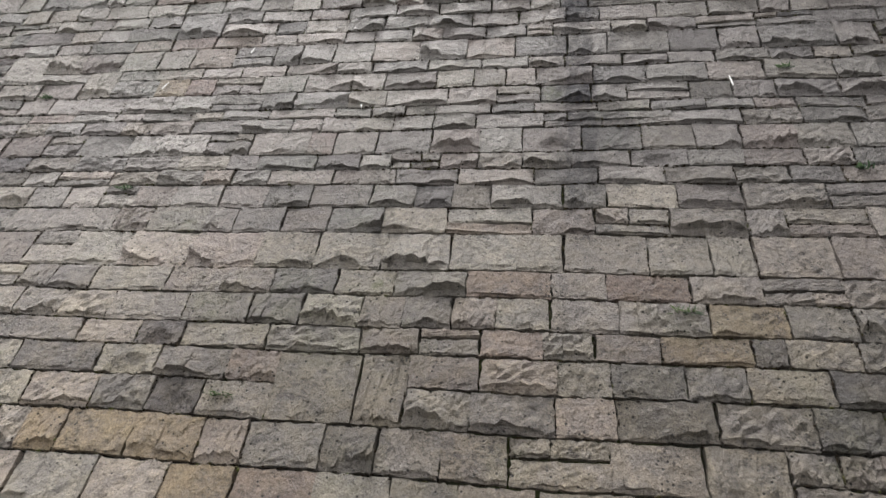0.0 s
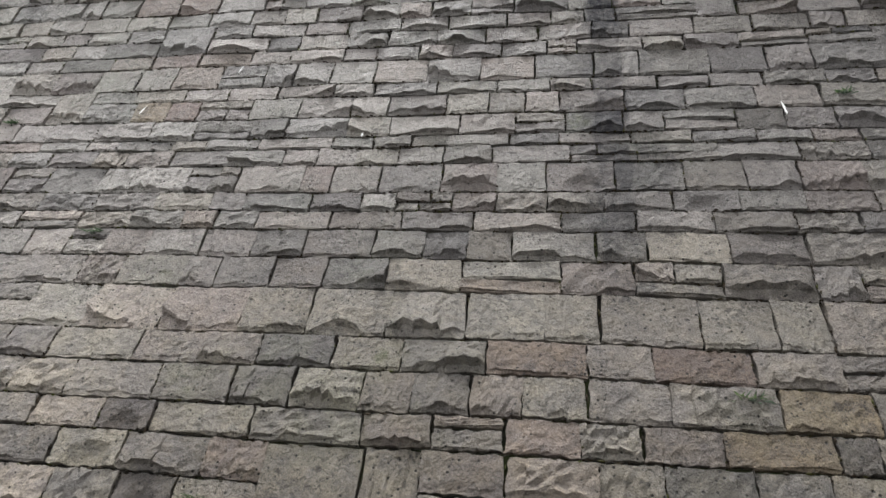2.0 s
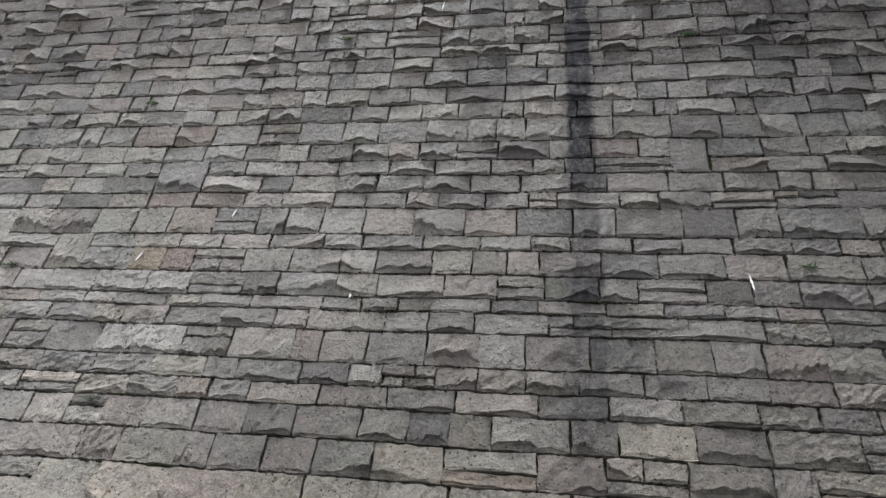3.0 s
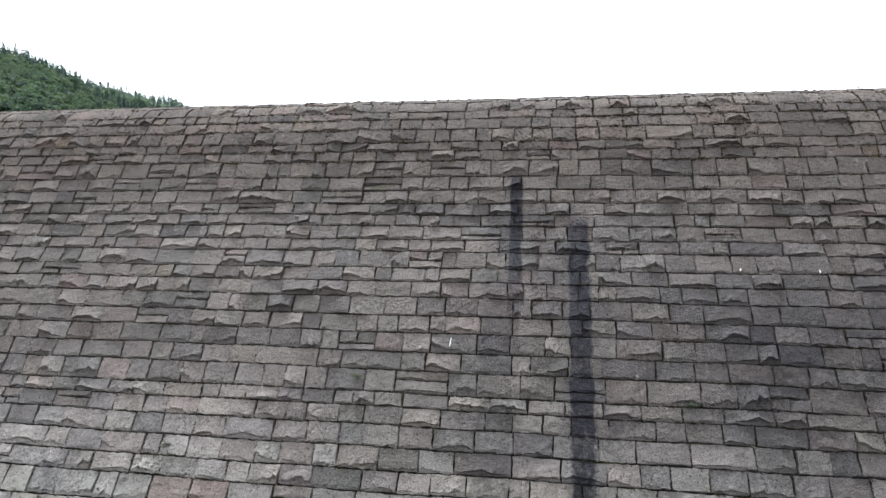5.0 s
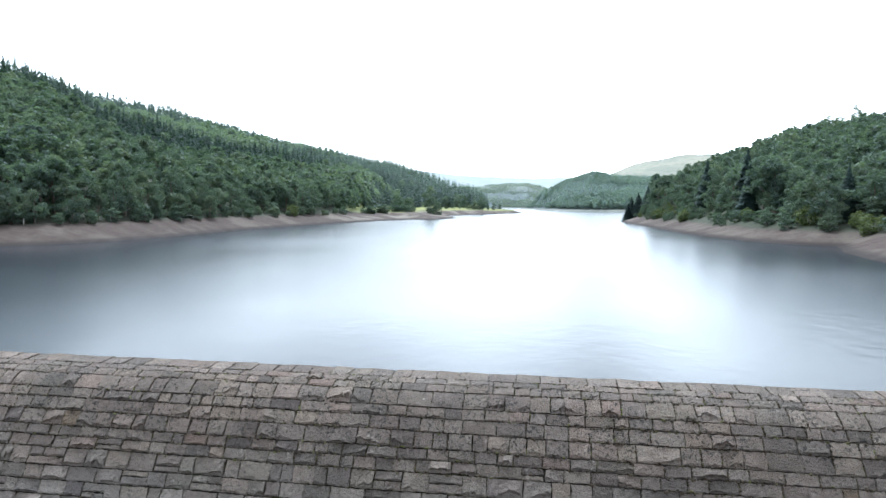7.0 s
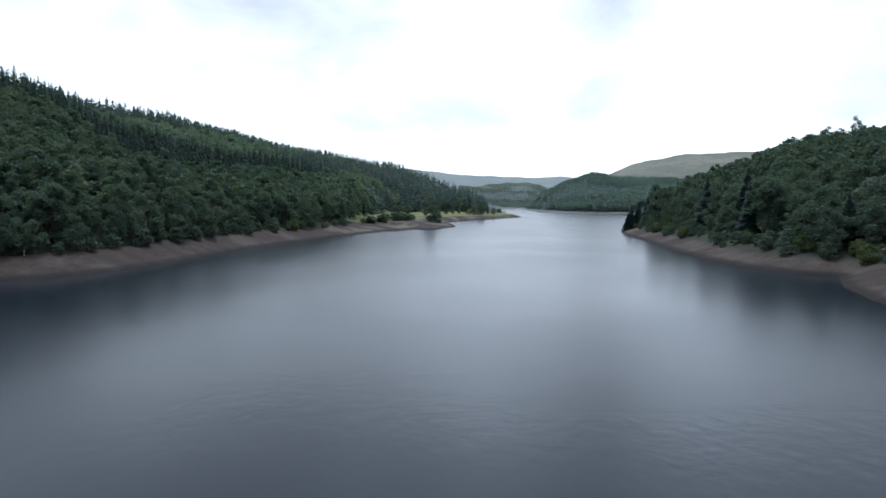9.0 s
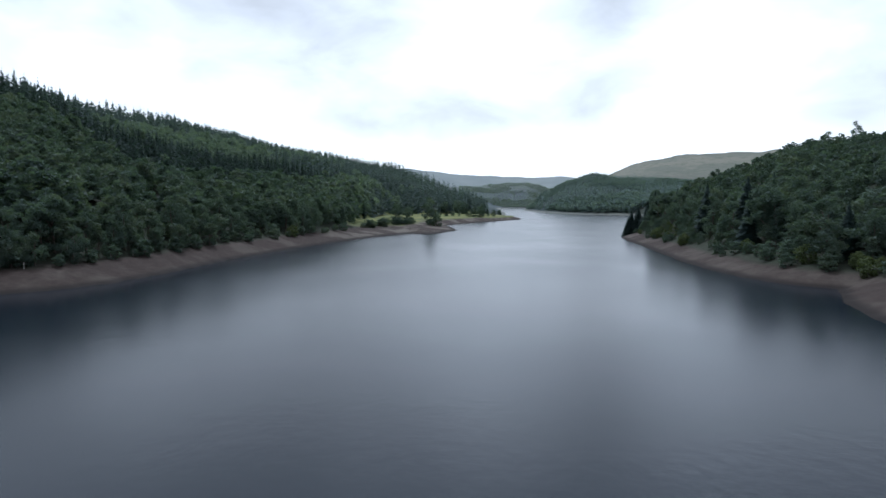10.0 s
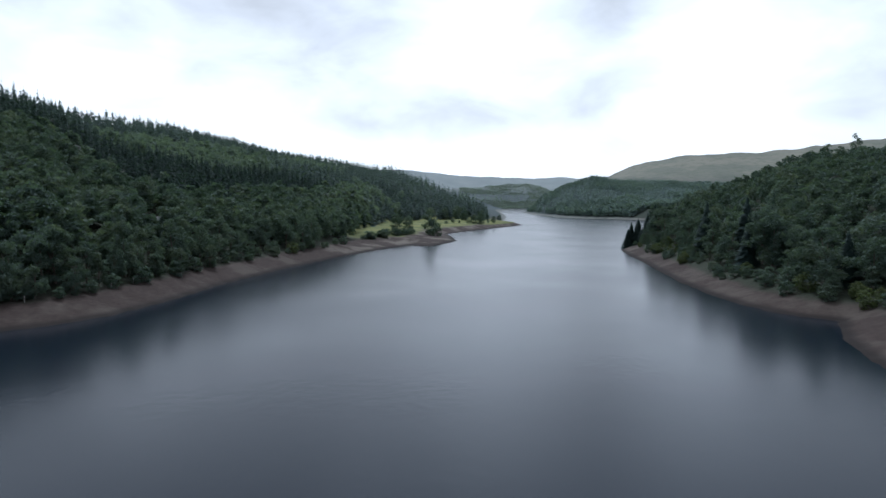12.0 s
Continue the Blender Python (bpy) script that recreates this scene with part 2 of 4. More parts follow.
# ---- materials ----
class Nodes:
    """A short way to write node materials."""

    def __init__(self, name):
        self.mat = bpy.data.materials.new(name)
        self.mat.use_nodes = True
        self.tree = self.mat.node_tree
        self.bsdf = self.tree.nodes["Principled BSDF"]

    def put(self, value, socket):
        if hasattr(value, "is_output"):
            self.tree.links.new(value, socket)
        elif value is not None:
            socket.default_value = value

    def node(self, kind, out=0, settings=None, **inputs):
        n = self.tree.nodes.new("ShaderNode" + kind)
        for key, value in (settings or {}).items():
            setattr(n, key, value)
        for key, value in inputs.items():
            self.put(value, n.inputs[int(key[1:])] if key[0] == "i" and key[1:].isdigit() else n.inputs[key.replace("_", " ")])
        return n.outputs[out]

    def math(self, op, a, b=None, c=None):
        n = self.tree.nodes.new("ShaderNodeMath")
        n.operation = op
        for value, socket in zip((a, b, c), n.inputs):
            self.put(value, socket)
        return n.outputs[0]

    def noise(self, co, scale, detail=4.0, rough=0.55, out=0):
        return self.node("TexNoise", out, Vector=co, Scale=scale, Detail=detail, Roughness=rough)

    def step(self, x, a, b, lo=0.0, hi=1.0):
        n = self.tree.nodes.new("ShaderNodeMapRange")
        n.interpolation_type = "SMOOTHSTEP"
        for value, socket in zip((x, a, b, lo, hi), n.inputs):
            self.put(value, socket)
        return n.outputs[0]

    def mix(self, f, a, b, blend="MIX"):
        n = self.tree.nodes.new("ShaderNodeMix")
        n.data_type, n.blend_type = "RGBA", blend
        for value, socket in ((f, n.inputs[0]), (a, n.inputs[6]), (b, n.inputs[7])):
            self.put((*value, 1) if isinstance(value, tuple) and len(value) == 3 else value, socket)
        return n.outputs[2]

    def ramp(self, x, stops):
        n = self.tree.nodes.new("ShaderNodeValToRGB")
        e = n.color_ramp.elements
        while len(e) < len(stops):
            e.new(0.5)
        for el, (p, c) in zip(e, stops):
            el.position, el.color = p, (*c, 1)
        self.put(x, n.inputs[0])
        return n.outputs[0]

    def bump(self, height, strength, distance, normal=None):
        n = self.tree.nodes.new("ShaderNodeBump")
        n.inputs["Strength"].default_value, n.inputs["Distance"].default_value = strength, distance
        self.put(height, n.inputs["Height"])
        if normal is not None:
            self.put(normal, n.inputs["Normal"])
        return n.outputs[0]

    def finish(self, color, rough, normal=None, specular=0.5, metal=0.0):
        self.put((*color, 1) if isinstance(color, tuple) else color, self.bsdf.inputs["Base Color"])
        self.put(rough, self.bsdf.inputs["Roughness"])
        self.put(normal, self.bsdf.inputs["Normal"])
        self.bsdf.inputs["Specular IOR Level"].default_value = specular
        self.bsdf.inputs["Metallic"].default_value = metal
        return self.mat


def stone_material(name, per_object, tint=None):
    """Weathered gritstone: each block in its own tone, pitted, with soot-dark drips and a few mossy or rusty blocks."""
    m = Nodes(name)
    co = m.node("NewGeometry", 0)
    if per_object:
        own = m.node("ObjectInfo", 5)
    else:
        own = m.tree.nodes.new("ShaderNodeNewGeometry").outputs["Random Per Island"]
    own2 = m.math("FRACT", m.math("MULTIPLY", own, 37.31))
    base = m.ramp(own, [(0.0, (0.11, 0.1, 0.093)), (0.1, (0.178, 0.162, 0.15)), (0.3, (0.275, 0.252, 0.227)), (0.45, (0.205, 0.188, 0.174)), (0.6, (0.168, 0.154, 0.143)),
                        (0.75, (0.262, 0.238, 0.214)), (0.88, (0.2, 0.17, 0.154)), (0.94, (0.33, 0.304, 0.274)), (0.99, (0.112, 0.104, 0.101))])
    hue = m.ramp(own2, [(0.0, (1.03, 0.98, 0.97)), (0.25, (1.0, 1.0, 1.02)), (0.5, (0.97, 1.0, 1.02)), (0.7, (0.99, 1.01, 0.99)), (0.88, (1.02, 1.01, 0.96)), (1.0, (0.98, 0.99, 1.03))])
    base = m.mix(1.0, base, hue, "MULTIPLY")
    if tint is not None:
        base = m.mix(0.75, base, tint)
    sep = m.tree.nodes.new("ShaderNodeSeparateXYZ")
    m.put(co, sep.inputs[0])
    z = sep.outputs[2]
    dot = m.tree.nodes.new("ShaderNodeVectorMath")
    dot.operation = "DOT_PRODUCT"
    m.put(co, dot.inputs[0])
    dot.inputs[1].default_value = (UX, UY, 0)
    wob = m.math("MULTIPLY", m.math("SUBTRACT", m.noise(co, 1.7, 3.0), 0.5), 0.25)
    u = m.math("ADD", dot.outputs["Value"], wob)
    fine = m.node("Mapping", 0, Vector=co, Scale=(14.0, 14.0, 0.6))
    streak = m.noise(fine, 1.0, 3.0, 0.6)
    grain = m.noise(co, 70.0, 5.0, 0.7)
    patch = m.noise(co, 4.5, 5.0, 0.62)
    wide = m.noise(co, 0.3, 4.0, 0.6)
    color = m.mix(m.step(patch, 0.3, 0.6, 0.6, 0.0), base, m.mix(1.0, base, (0.6, 0.57, 0.55), "MULTIPLY"))
    color = m.mix(m.step(patch, 0.56, 0.78, 0.0, 0.5), color, m.mix(1.0, color, (1.3, 1.28, 1.24), "MULTIPLY"))
    color = m.mix(m.step(grain, 0.45, 0.66, 0.0, 0.7), color, m.mix(1.0, color, (1.55, 1.54, 1.52), "MULTIPLY"))
    color = m.mix(m.step(grain, 0.32, 0.46, 0.65, 0.0), color, m.mix(1.0, color, (0.3, 0.29, 0.28), "MULTIPLY"))
    color = m.mix(m.step(wide, 0.46, 0.66, 0.0, 0.45), color, m.mix(1.0, color, (0.66, 0.65, 0.65), "MULTIPLY"))
    algae = m.math("MULTIPLY", m.step(m.noise(co, 0.55, 3.0, 0.6), 0.5, 0.66), m.step(patch, 0.4, 0.6, 0.08, 0.3))
    color = m.mix(algae, color, (0.165, 0.178, 0.15))
    # the left of the face is paler: veiling haze and sheen painted in
    pale = m.math("MULTIPLY", m.step(u, -6.5, -1.2, 1.0, 0.0), m.step(z, LIFT + 2.5, LIFT + 7.0, 1.0, 0.0))
    color = m.mix(m.math("MULTIPLY", pale, 0.9), color, m.mix(1.0, color, (1.36, 1.37, 1.4), "MULTIPLY"))
    # browner upwards; also darkened there to offset the exposure raised for hazy hills
    color = m.mix(m.step(z, LIFT + 3.2, LIFT + 6.6), color, m.mix(1.0, color, (0.58, 0.54, 0.53), "MULTIPLY"))
    crest = m.math("MULTIPLY", m.step(z, LIFT + 7.8, LIFT + 9.6), m.step(patch, 0.35, 0.62, 1.0, 0.6))
    color = m.mix(crest, color, m.mix(1.0, color, (0.86, 0.785, 0.72), "MULTIPLY"))
    low = m.math("MULTIPLY", m.step(z, LIFT - 2.0, LIFT + 1.2, 1.0, 0.0), m.step(patch, 0.35, 0.6, 0.3, 1.0))
    color = m.mix(m.math("MULTIPLY", low, 0.75), color, m.mix(1.0, color, (1.05, 0.985, 0.82), "MULTIPLY"))
    # rain drips down single blocks, dark and pale
    drip = m.step(m.noise(co, 0.9, 3.0, 0.6), 0.47, 0.62)
    color = m.mix(m.math("MULTIPLY", drip, m.step(streak, 0.52, 0.72, 0.0, 0.5)), color, (0.07, 0.063, 0.06))
    color = m.mix(m.math("MULTIPLY", drip, m.step(streak, 0.28, 0.44, 0.35, 0.0)), color, (0.37, 0.34, 0.31))
    # pits and black specks
    pits = m.node("TexVoronoi", 0, Vector=co, Scale=15.0)
    pit = m.math("MULTIPLY", m.step(pits, 0.12, 0.21, 1.0, 0.0), m.step(m.noise(co, 2.2, 3.0), 0.43, 0.56))
    # cushions of black moss on the crest
    cushion = m.math("MULTIPLY", m.step(m.noise(co, 13.0, 4.0, 0.65), 0.53, 0.6), m.step(m.noise(co, 1.6, 3.0, 0.6), 0.42, 0.54))
    pit = m.math("MAXIMUM", pit, m.math("MULTIPLY", cushion, m.step(z, LIFT + 8.6, LIFT + 9.8)))
    color = m.mix(m.math("MULTIPLY", pit, 0.9), color, (0.012, 0.011, 0.01))
    # relief shade painted in along with dirt: noise hollows darker, bumps lighter
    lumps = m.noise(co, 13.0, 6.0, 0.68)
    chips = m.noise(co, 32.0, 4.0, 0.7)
    relief_gate = m.math("MULTIPLY", m.step(m.noise(co, 2.1, 3.0, 0.6), 0.45, 0.66, 0.12, 1.0), m.step(own2, 0.1, 0.7, 0.35, 1.0))
    dirt_shade = m.math("MULTIPLY", m.step(lumps, 0.38, 0.5, 1.0, 0.0), relief_gate)
    color = m.mix(m.math("MULTIPLY", dirt_shade, 0.7), color, (0.05, 0.045, 0.041))
    color = m.mix(m.math("MULTIPLY", m.step(chips, 0.36, 0.46, 0.75, 0.0), relief_gate), color, (0.035, 0.032, 0.029))
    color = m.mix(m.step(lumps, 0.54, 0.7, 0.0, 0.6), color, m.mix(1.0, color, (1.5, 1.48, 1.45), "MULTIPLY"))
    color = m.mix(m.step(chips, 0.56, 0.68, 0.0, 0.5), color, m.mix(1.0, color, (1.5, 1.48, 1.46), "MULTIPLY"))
    cracks = m.node("TexVoronoi", 0, {"feature": "DISTANCE_TO_EDGE"}, Vector=m.node("VectorMath", 0, {"operation": "ADD"}, i0=co, i1=m.node("TexNoise", 1, Vector=co, Scale=6.0, Detail=3.0)), Scale=4.0)
    crack = m.math("MULTIPLY", m.step(cracks, 0.006, 0.022, 1.0, 0.0), m.step(m.noise(co, 1.3, 2.0), 0.5, 0.6))
    color = m.mix(m.math("MULTIPLY", crack, 0.7), color, (0.03, 0.027, 0.025))
    # lichen and moss, here and there
    moss = m.math("MULTIPLY", m.step(m.noise(co, 1.1, 4.0, 0.7), 0.64, 0.74), m.step(own2, 0.6, 0.85))
    color = m.mix(m.math("MULTIPLY", moss, 0.55), color, (0.09, 0.1, 0.035))
    # seepage below two weep holes: long dark stains down the face; wide entries darken the right side
    broken = m.math("MULTIPLY", m.step(m.noise(co, 1.15, 3.0, 0.6), 0.34, 0.54, 0.5, 1.0), m.step(own2, 0.1, 0.6, 0.75, 1.0))
    stain_zone = None
    for mid, half, top, foot, force in STAINS_AND_ZONES:
        across = m.step(m.math("ABSOLUTE", m.math("SUBTRACT", u, mid)), half * (0.7 if half < 1 else 0.25), half * (1.2 if half < 1 else 1.35), 1.0, 0.0)
        along = m.math("MULTIPLY", m.step(z, top + LIFT - (0.1 if half < 1 else 1.6), top + LIFT + (0.15 if half < 1 else 0.6), 1.0, 0.0), m.step(z, foot + LIFT - 1.5, foot + LIFT + 1.5, 0.1, 1.0))
        s = m.math("MULTIPLY", m.math("MULTIPLY", across, along), m.step(streak, 0.3, 0.6, force * 0.7, force))
        if half < 1:
            s = m.math("MULTIPLY", s, m.math("MAXIMUM", broken, 0.8) if force > 0.9 else broken)
        if force > 0.9:
            s = m.math("MINIMUM", m.math("MULTIPLY", s, 1.3), 0.97)
        stain_zone = s if stain_zone is None else m.math("MAXIMUM", stain_zone, s)
    color = m.mix(stain_zone, color, (0.012, 0.0115, 0.018))
    rough = m.step(patch, 0.3, 0.7, 0.46, 0.76)
    rough = m.math("ADD", rough, m.math("MULTIPLY", m.math("MAXIMUM", stain_zone, m.step(z, LIFT + 7.5, LIFT + 9.5)), 0.25))
    hewn = m.node("TexVoronoi", 0, {"feature": "SMOOTH_F1"}, Vector=m.node("Mapping", 0, Vector=co, Scale=(1.0, 1.0, 1.5)), Scale=11.0, Smoothness=0.25)
    normal = m.bump(hewn, 0.4, 0.04)
    normal = m.bump(lumps, 0.7, 0.055, normal)
    normal = m.bump(chips, 1.0, 0.035, normal)
    normal = m.bump(crack, 0.7, -0.02, normal)
    normal = m.bump(grain, 0.8, 0.014, normal)
    normal = m.bump(pit, 0.8, -0.02, normal)
    return m.finish(color, rough, normal, 0.34)


# middle along the dam, half width, top, low end, strength of each seepage stain; the last three are wide dark zones
STAINS_AND_ZONES = [(-0.70, 0.13, 8.62, 6.3, 0.98), (0.44, 0.2, 7.8, 2.6, 0.95), (0.47, 0.21, 4.8, -0.1, 0.84), (0.0, 0.42, 8.05, 6.4, 0.62), (-0.95, 0.3, 8.0, 2.5, 0.45), (0.6, 0.5, 6.5, -0.6, 0.45),
          (4.4, 3.5, 7.7, 4.0, 0.6), (2.6, 1.5, 5.5, 0.5, 0.3), (7.0, 7.0, 7.4, -9.0, 0.4)]
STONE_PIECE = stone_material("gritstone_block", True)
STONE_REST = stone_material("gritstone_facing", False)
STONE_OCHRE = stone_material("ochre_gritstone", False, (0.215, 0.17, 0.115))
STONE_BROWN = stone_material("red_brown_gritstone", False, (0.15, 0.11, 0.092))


def mortar_material():
    m = Nodes("dark_mortar")
    co = m.node("NewGeometry", 0)
    n = m.noise(co, 9.0, 5.0, 0.6)
    moss = m.step(m.noise(co, 0.9, 3.0), 0.52, 0.66)
    color = m.mix(moss, m.mix(n, (0.01, 0.009, 0.008), (0.03, 0.027, 0.023)), (0.03, 0.036, 0.013))
    return m.finish(color, 0.95, m.bump(n, 0.6, 0.02), 0.2)


MORTAR = mortar_material()


def moss_material():
    m = Nodes("joint_moss")
    own = m.tree.nodes.new("ShaderNodeNewGeometry").outputs["Random Per Island"]
    return m.finish(m.ramp(own, [(0.0, (0.016, 0.013, 0.01)), (0.75, (0.045, 0.034, 0.024)), (0.93, (0.055, 0.052, 0.022)), (1.0, (0.08, 0.09, 0.03))]), 0.95, None, 0.15)


def lime_material():
    m = Nodes("white_lime")
    n = m.noise(m.node("NewGeometry", 0), 60.0)
    return m.finish(m.mix(n, (0.6, 0.6, 0.58), (0.85, 0.85, 0.83)), 0.8)


JOINT_MOSS, LIME = moss_material(), lime_material()


def ground_material():
    """Bare reddish bank up to the full-water line, then grass and forest floor, moor grass higher up; farther off paler
    and bluer, with haze painted in.
    """
    m = Nodes("valley_ground")
    co = m.node("NewGeometry", 0)
    sep = m.tree.nodes.new("ShaderNodeSeparateXYZ")
    m.put(co, sep.inputs[0])
    z, y = sep.outputs[2], sep.outputs[1]
    n1, n2, n3 = m.noise(co, 0.9, 6.0, 0.65), m.noise(co, 0.06, 5.0, 0.6), m.noise(co, 0.008, 6.0, 0.62)
    level = m.math("ADD", z, m.math("MULTIPLY", m.math("SUBTRACT", m.noise(co, 0.12, 4.0), 0.5), 1.4))
    mud = m.mix(m.step(n1, 0.3, 0.7), (0.027, 0.0195, 0.017), (0.047, 0.035, 0.031))
    bands = m.node("TexWave", 0, {"bands_direction": "Z"}, Vector=co, Scale=1.1, Distortion=1.2, Detail=3.0)
    mud = m.mix(m.math("MULTIPLY", bands, 0.3), mud, (0.046, 0.033, 0.028))
    mud = m.mix(m.step(m.noise(co, 0.07, 4.0, 0.6), 0.46, 0.62, 0.0, m.step(y, 200.0, 300.0, 0.25, 0.85)), mud, (0.135, 0.12, 0.102))
    # waterline band: wet mud, deepened to stand in for a dark reflection
    wet = m.step(z, WATER + 0.2, WATER + 0.85, 1.0, 0.0)
    mud = m.mix(m.math("MULTIPLY", wet, 0.92), mud, (0.014, 0.011, 0.01))
    grass = m.mix(m.step(n2, 0.35, 0.65), (0.06, 0.082, 0.026), (0.155, 0.168, 0.056))
    grass = m.mix(m.step(n1, 0.35, 0.7, 0.0, 0.4), grass, (0.15, 0.13, 0.06))
    floor = m.mix(n1, (0.018, 0.022, 0.016), (0.04, 0.046, 0.03))
    # haze painted in: the ground turns paler and bluer with distance
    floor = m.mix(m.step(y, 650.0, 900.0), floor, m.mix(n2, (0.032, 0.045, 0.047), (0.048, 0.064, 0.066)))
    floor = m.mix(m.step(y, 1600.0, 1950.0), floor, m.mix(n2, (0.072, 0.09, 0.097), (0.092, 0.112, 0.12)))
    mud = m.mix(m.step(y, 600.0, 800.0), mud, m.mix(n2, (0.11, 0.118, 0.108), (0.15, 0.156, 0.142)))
    meadow = m.math("MULTIPLY", m.math("MULTIPLY", m.step(y, 290.0, 330.0), m.step(y, 640.0, 700.0, 1.0, 0.0)), m.math("MULTIPLY", m.step(z, WATER + 6.0, WATER + 9.0, 1.0, 0.0), m.step(sep.outputs[0], 70.0, 90.0, 1.0, 0.0)))
    # unseen ground below the dam, darkened to cut light bounced onto the face
    grass = m.mix(m.step(y, 0.0, 15.0, 1.0, 0.0), grass, m.mix(n1, (0.03, 0.032, 0.026), (0.06, 0.058, 0.045)))
    meadow = m.math("MAXIMUM", meadow, m.step(y, 0.0, 15.0, 1.0, 0.0))
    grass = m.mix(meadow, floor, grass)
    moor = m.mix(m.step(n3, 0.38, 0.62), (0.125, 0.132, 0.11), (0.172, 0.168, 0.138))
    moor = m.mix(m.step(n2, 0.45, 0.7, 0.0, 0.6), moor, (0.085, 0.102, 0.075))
    # the far hills carry haze in their colour as well
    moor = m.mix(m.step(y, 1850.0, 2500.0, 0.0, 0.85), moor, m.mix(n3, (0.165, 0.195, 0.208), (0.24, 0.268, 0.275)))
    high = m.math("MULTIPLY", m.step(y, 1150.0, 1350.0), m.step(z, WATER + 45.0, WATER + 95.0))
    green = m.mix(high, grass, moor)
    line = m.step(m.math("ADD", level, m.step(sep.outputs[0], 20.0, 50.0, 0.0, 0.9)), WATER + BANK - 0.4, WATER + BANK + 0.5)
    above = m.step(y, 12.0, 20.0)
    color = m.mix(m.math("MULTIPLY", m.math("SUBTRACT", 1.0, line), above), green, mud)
    normal = m.bump(n1, 0.6, 0.1)
    normal = m.bump(m.noise(co, 9.0, 4.0, 0.6), 0.5, 0.05, normal)
    return m.finish(color, 0.95, normal, 0.2)


def water_material():
    m = Nodes("lake_water")
    co = m.node("NewGeometry", 0)
    stretched = m.node("Mapping", 0, Vector=co, Scale=(0.6, 0.45, 1.0))
    ripple = m.noise(stretched, 1.6, 3.0, 0.55)
    calm = m.noise(m.node("Mapping", 0, Vector=co, Scale=(0.02, 0.02, 1.0)), 1.0, 4.0, 0.55)
    sepw = m.tree.nodes.new("ShaderNodeSeparateXYZ")
    m.put(co, sepw.inputs[0])
    gust = m.step(m.noise(m.node("Mapping", 0, Vector=co, Scale=(0.02, 0.035, 1.0)), 1.0, 3.0, 0.5), 0.45, 0.66, 0.3, 1.5)
    gust = m.math("MULTIPLY", gust, m.step(sepw.outputs[1], 40.0, 230.0, 1.0, 0.06))
    gust = m.math("ADD", gust, m.math("MULTIPLY", m.step(sepw.outputs[0], -75.0, -25.0, 1.6, 0.0), m.step(sepw.outputs[1], 60.0, 130.0, 1.0, 0.0)))
    normal = m.bump(m.math("MULTIPLY", ripple, gust), 0.36, 0.06)
    sheltered = m.node("Attribute", 2, {"attribute_name": "calm"})
    rough = m.node("Mix", 0, None, i0=sheltered, i2=m.step(calm, 0.3, 0.7, 0.19, 0.24), i3=0.17)
    color = m.mix(calm, (0.004, 0.008, 0.014), (0.006, 0.012, 0.021))
    m.bsdf.inputs["IOR"].default_value = 1.33
    return m.finish(color, rough, normal, 0.5)


def leaf_material(name, dark, light, warm):
    m = Nodes(name)
    co = m.node("NewGeometry", 0)
    own = m.tree.nodes.new("ShaderNodeNewGeometry").outputs["Random Per Island"]
    stand = m.noise(co, 0.028, 4.0, 0.6)
    tree = m.noise(co, 0.14, 2.0, 0.5)
    color = m.mix(m.step(stand, 0.36, 0.64), dark, light)
    color = m.mix(m.step(tree, 0.5, 0.7, 0.0, 0.7), color, warm)
    color = m.mix(m.math("MULTIPLY", own, 0.45), color, dark)
    m.finish(color, 0.75, None, 0.2)
    thin = m.tree.nodes.new("ShaderNodeBsdfTranslucent")
    m.put(m.mix(1.0, color, (0.9, 1.0, 0.45), "MULTIPLY"), thin.inputs[0])
    both = m.tree.nodes.new("ShaderNodeMixShader")
    both.inputs[0].default_value = 0.45
    m.put(m.bsdf.outputs[0], both.inputs[1])
    m.put(thin.outputs[0], both.inputs[2])
    m.put(both.outputs[0], m.tree.nodes["Material Output"].inputs[0])
    return m.mat


def bark_material(name, a, b):
    m = Nodes(name)
    co = m.node("TexCoord", 3)
    n = m.noise(m.node("Mapping", 0, Vector=co, Scale=(6.0, 6.0, 1.2)), 2.0, 5.0, 0.65)
    return m.finish(m.mix(n, a, b), 0.9, m.bump(n, 0.7, 0.04), 0.2)


GROUND, LAKE_WATER = ground_material(), water_material()
# broad leaves are tinted towards blue-grey, imitating haze on the hillside
LEAF = leaf_material("broad_leaves", (0.07, 0.102, 0.093), (0.112, 0.15, 0.132), (0.148, 0.174, 0.132))
NEEDLE = leaf_material("conifer_needles", (0.024, 0.042, 0.041), (0.036, 0.06, 0.056), (0.044, 0.068, 0.06))
# upland and headland trees: distance haze painted into leaf and needle colours
HIGH_LEAF = leaf_material("haze_tinted_upland_leaves", (0.125, 0.168, 0.155), (0.165, 0.21, 0.188), (0.185, 0.225, 0.185))
HIGH_NEEDLE = leaf_material("haze_tinted_upland_needles", (0.066, 0.096, 0.1), (0.09, 0.124, 0.126), (0.1, 0.134, 0.13))
HAZE_BLUE = leaf_material("haze_blue_needles", (0.138, 0.186, 0.206), (0.165, 0.213, 0.23), (0.175, 0.22, 0.226))
POST_WOOD = bark_material("pale_weathered_wood", (0.22, 0.205, 0.18), (0.38, 0.36, 0.33))


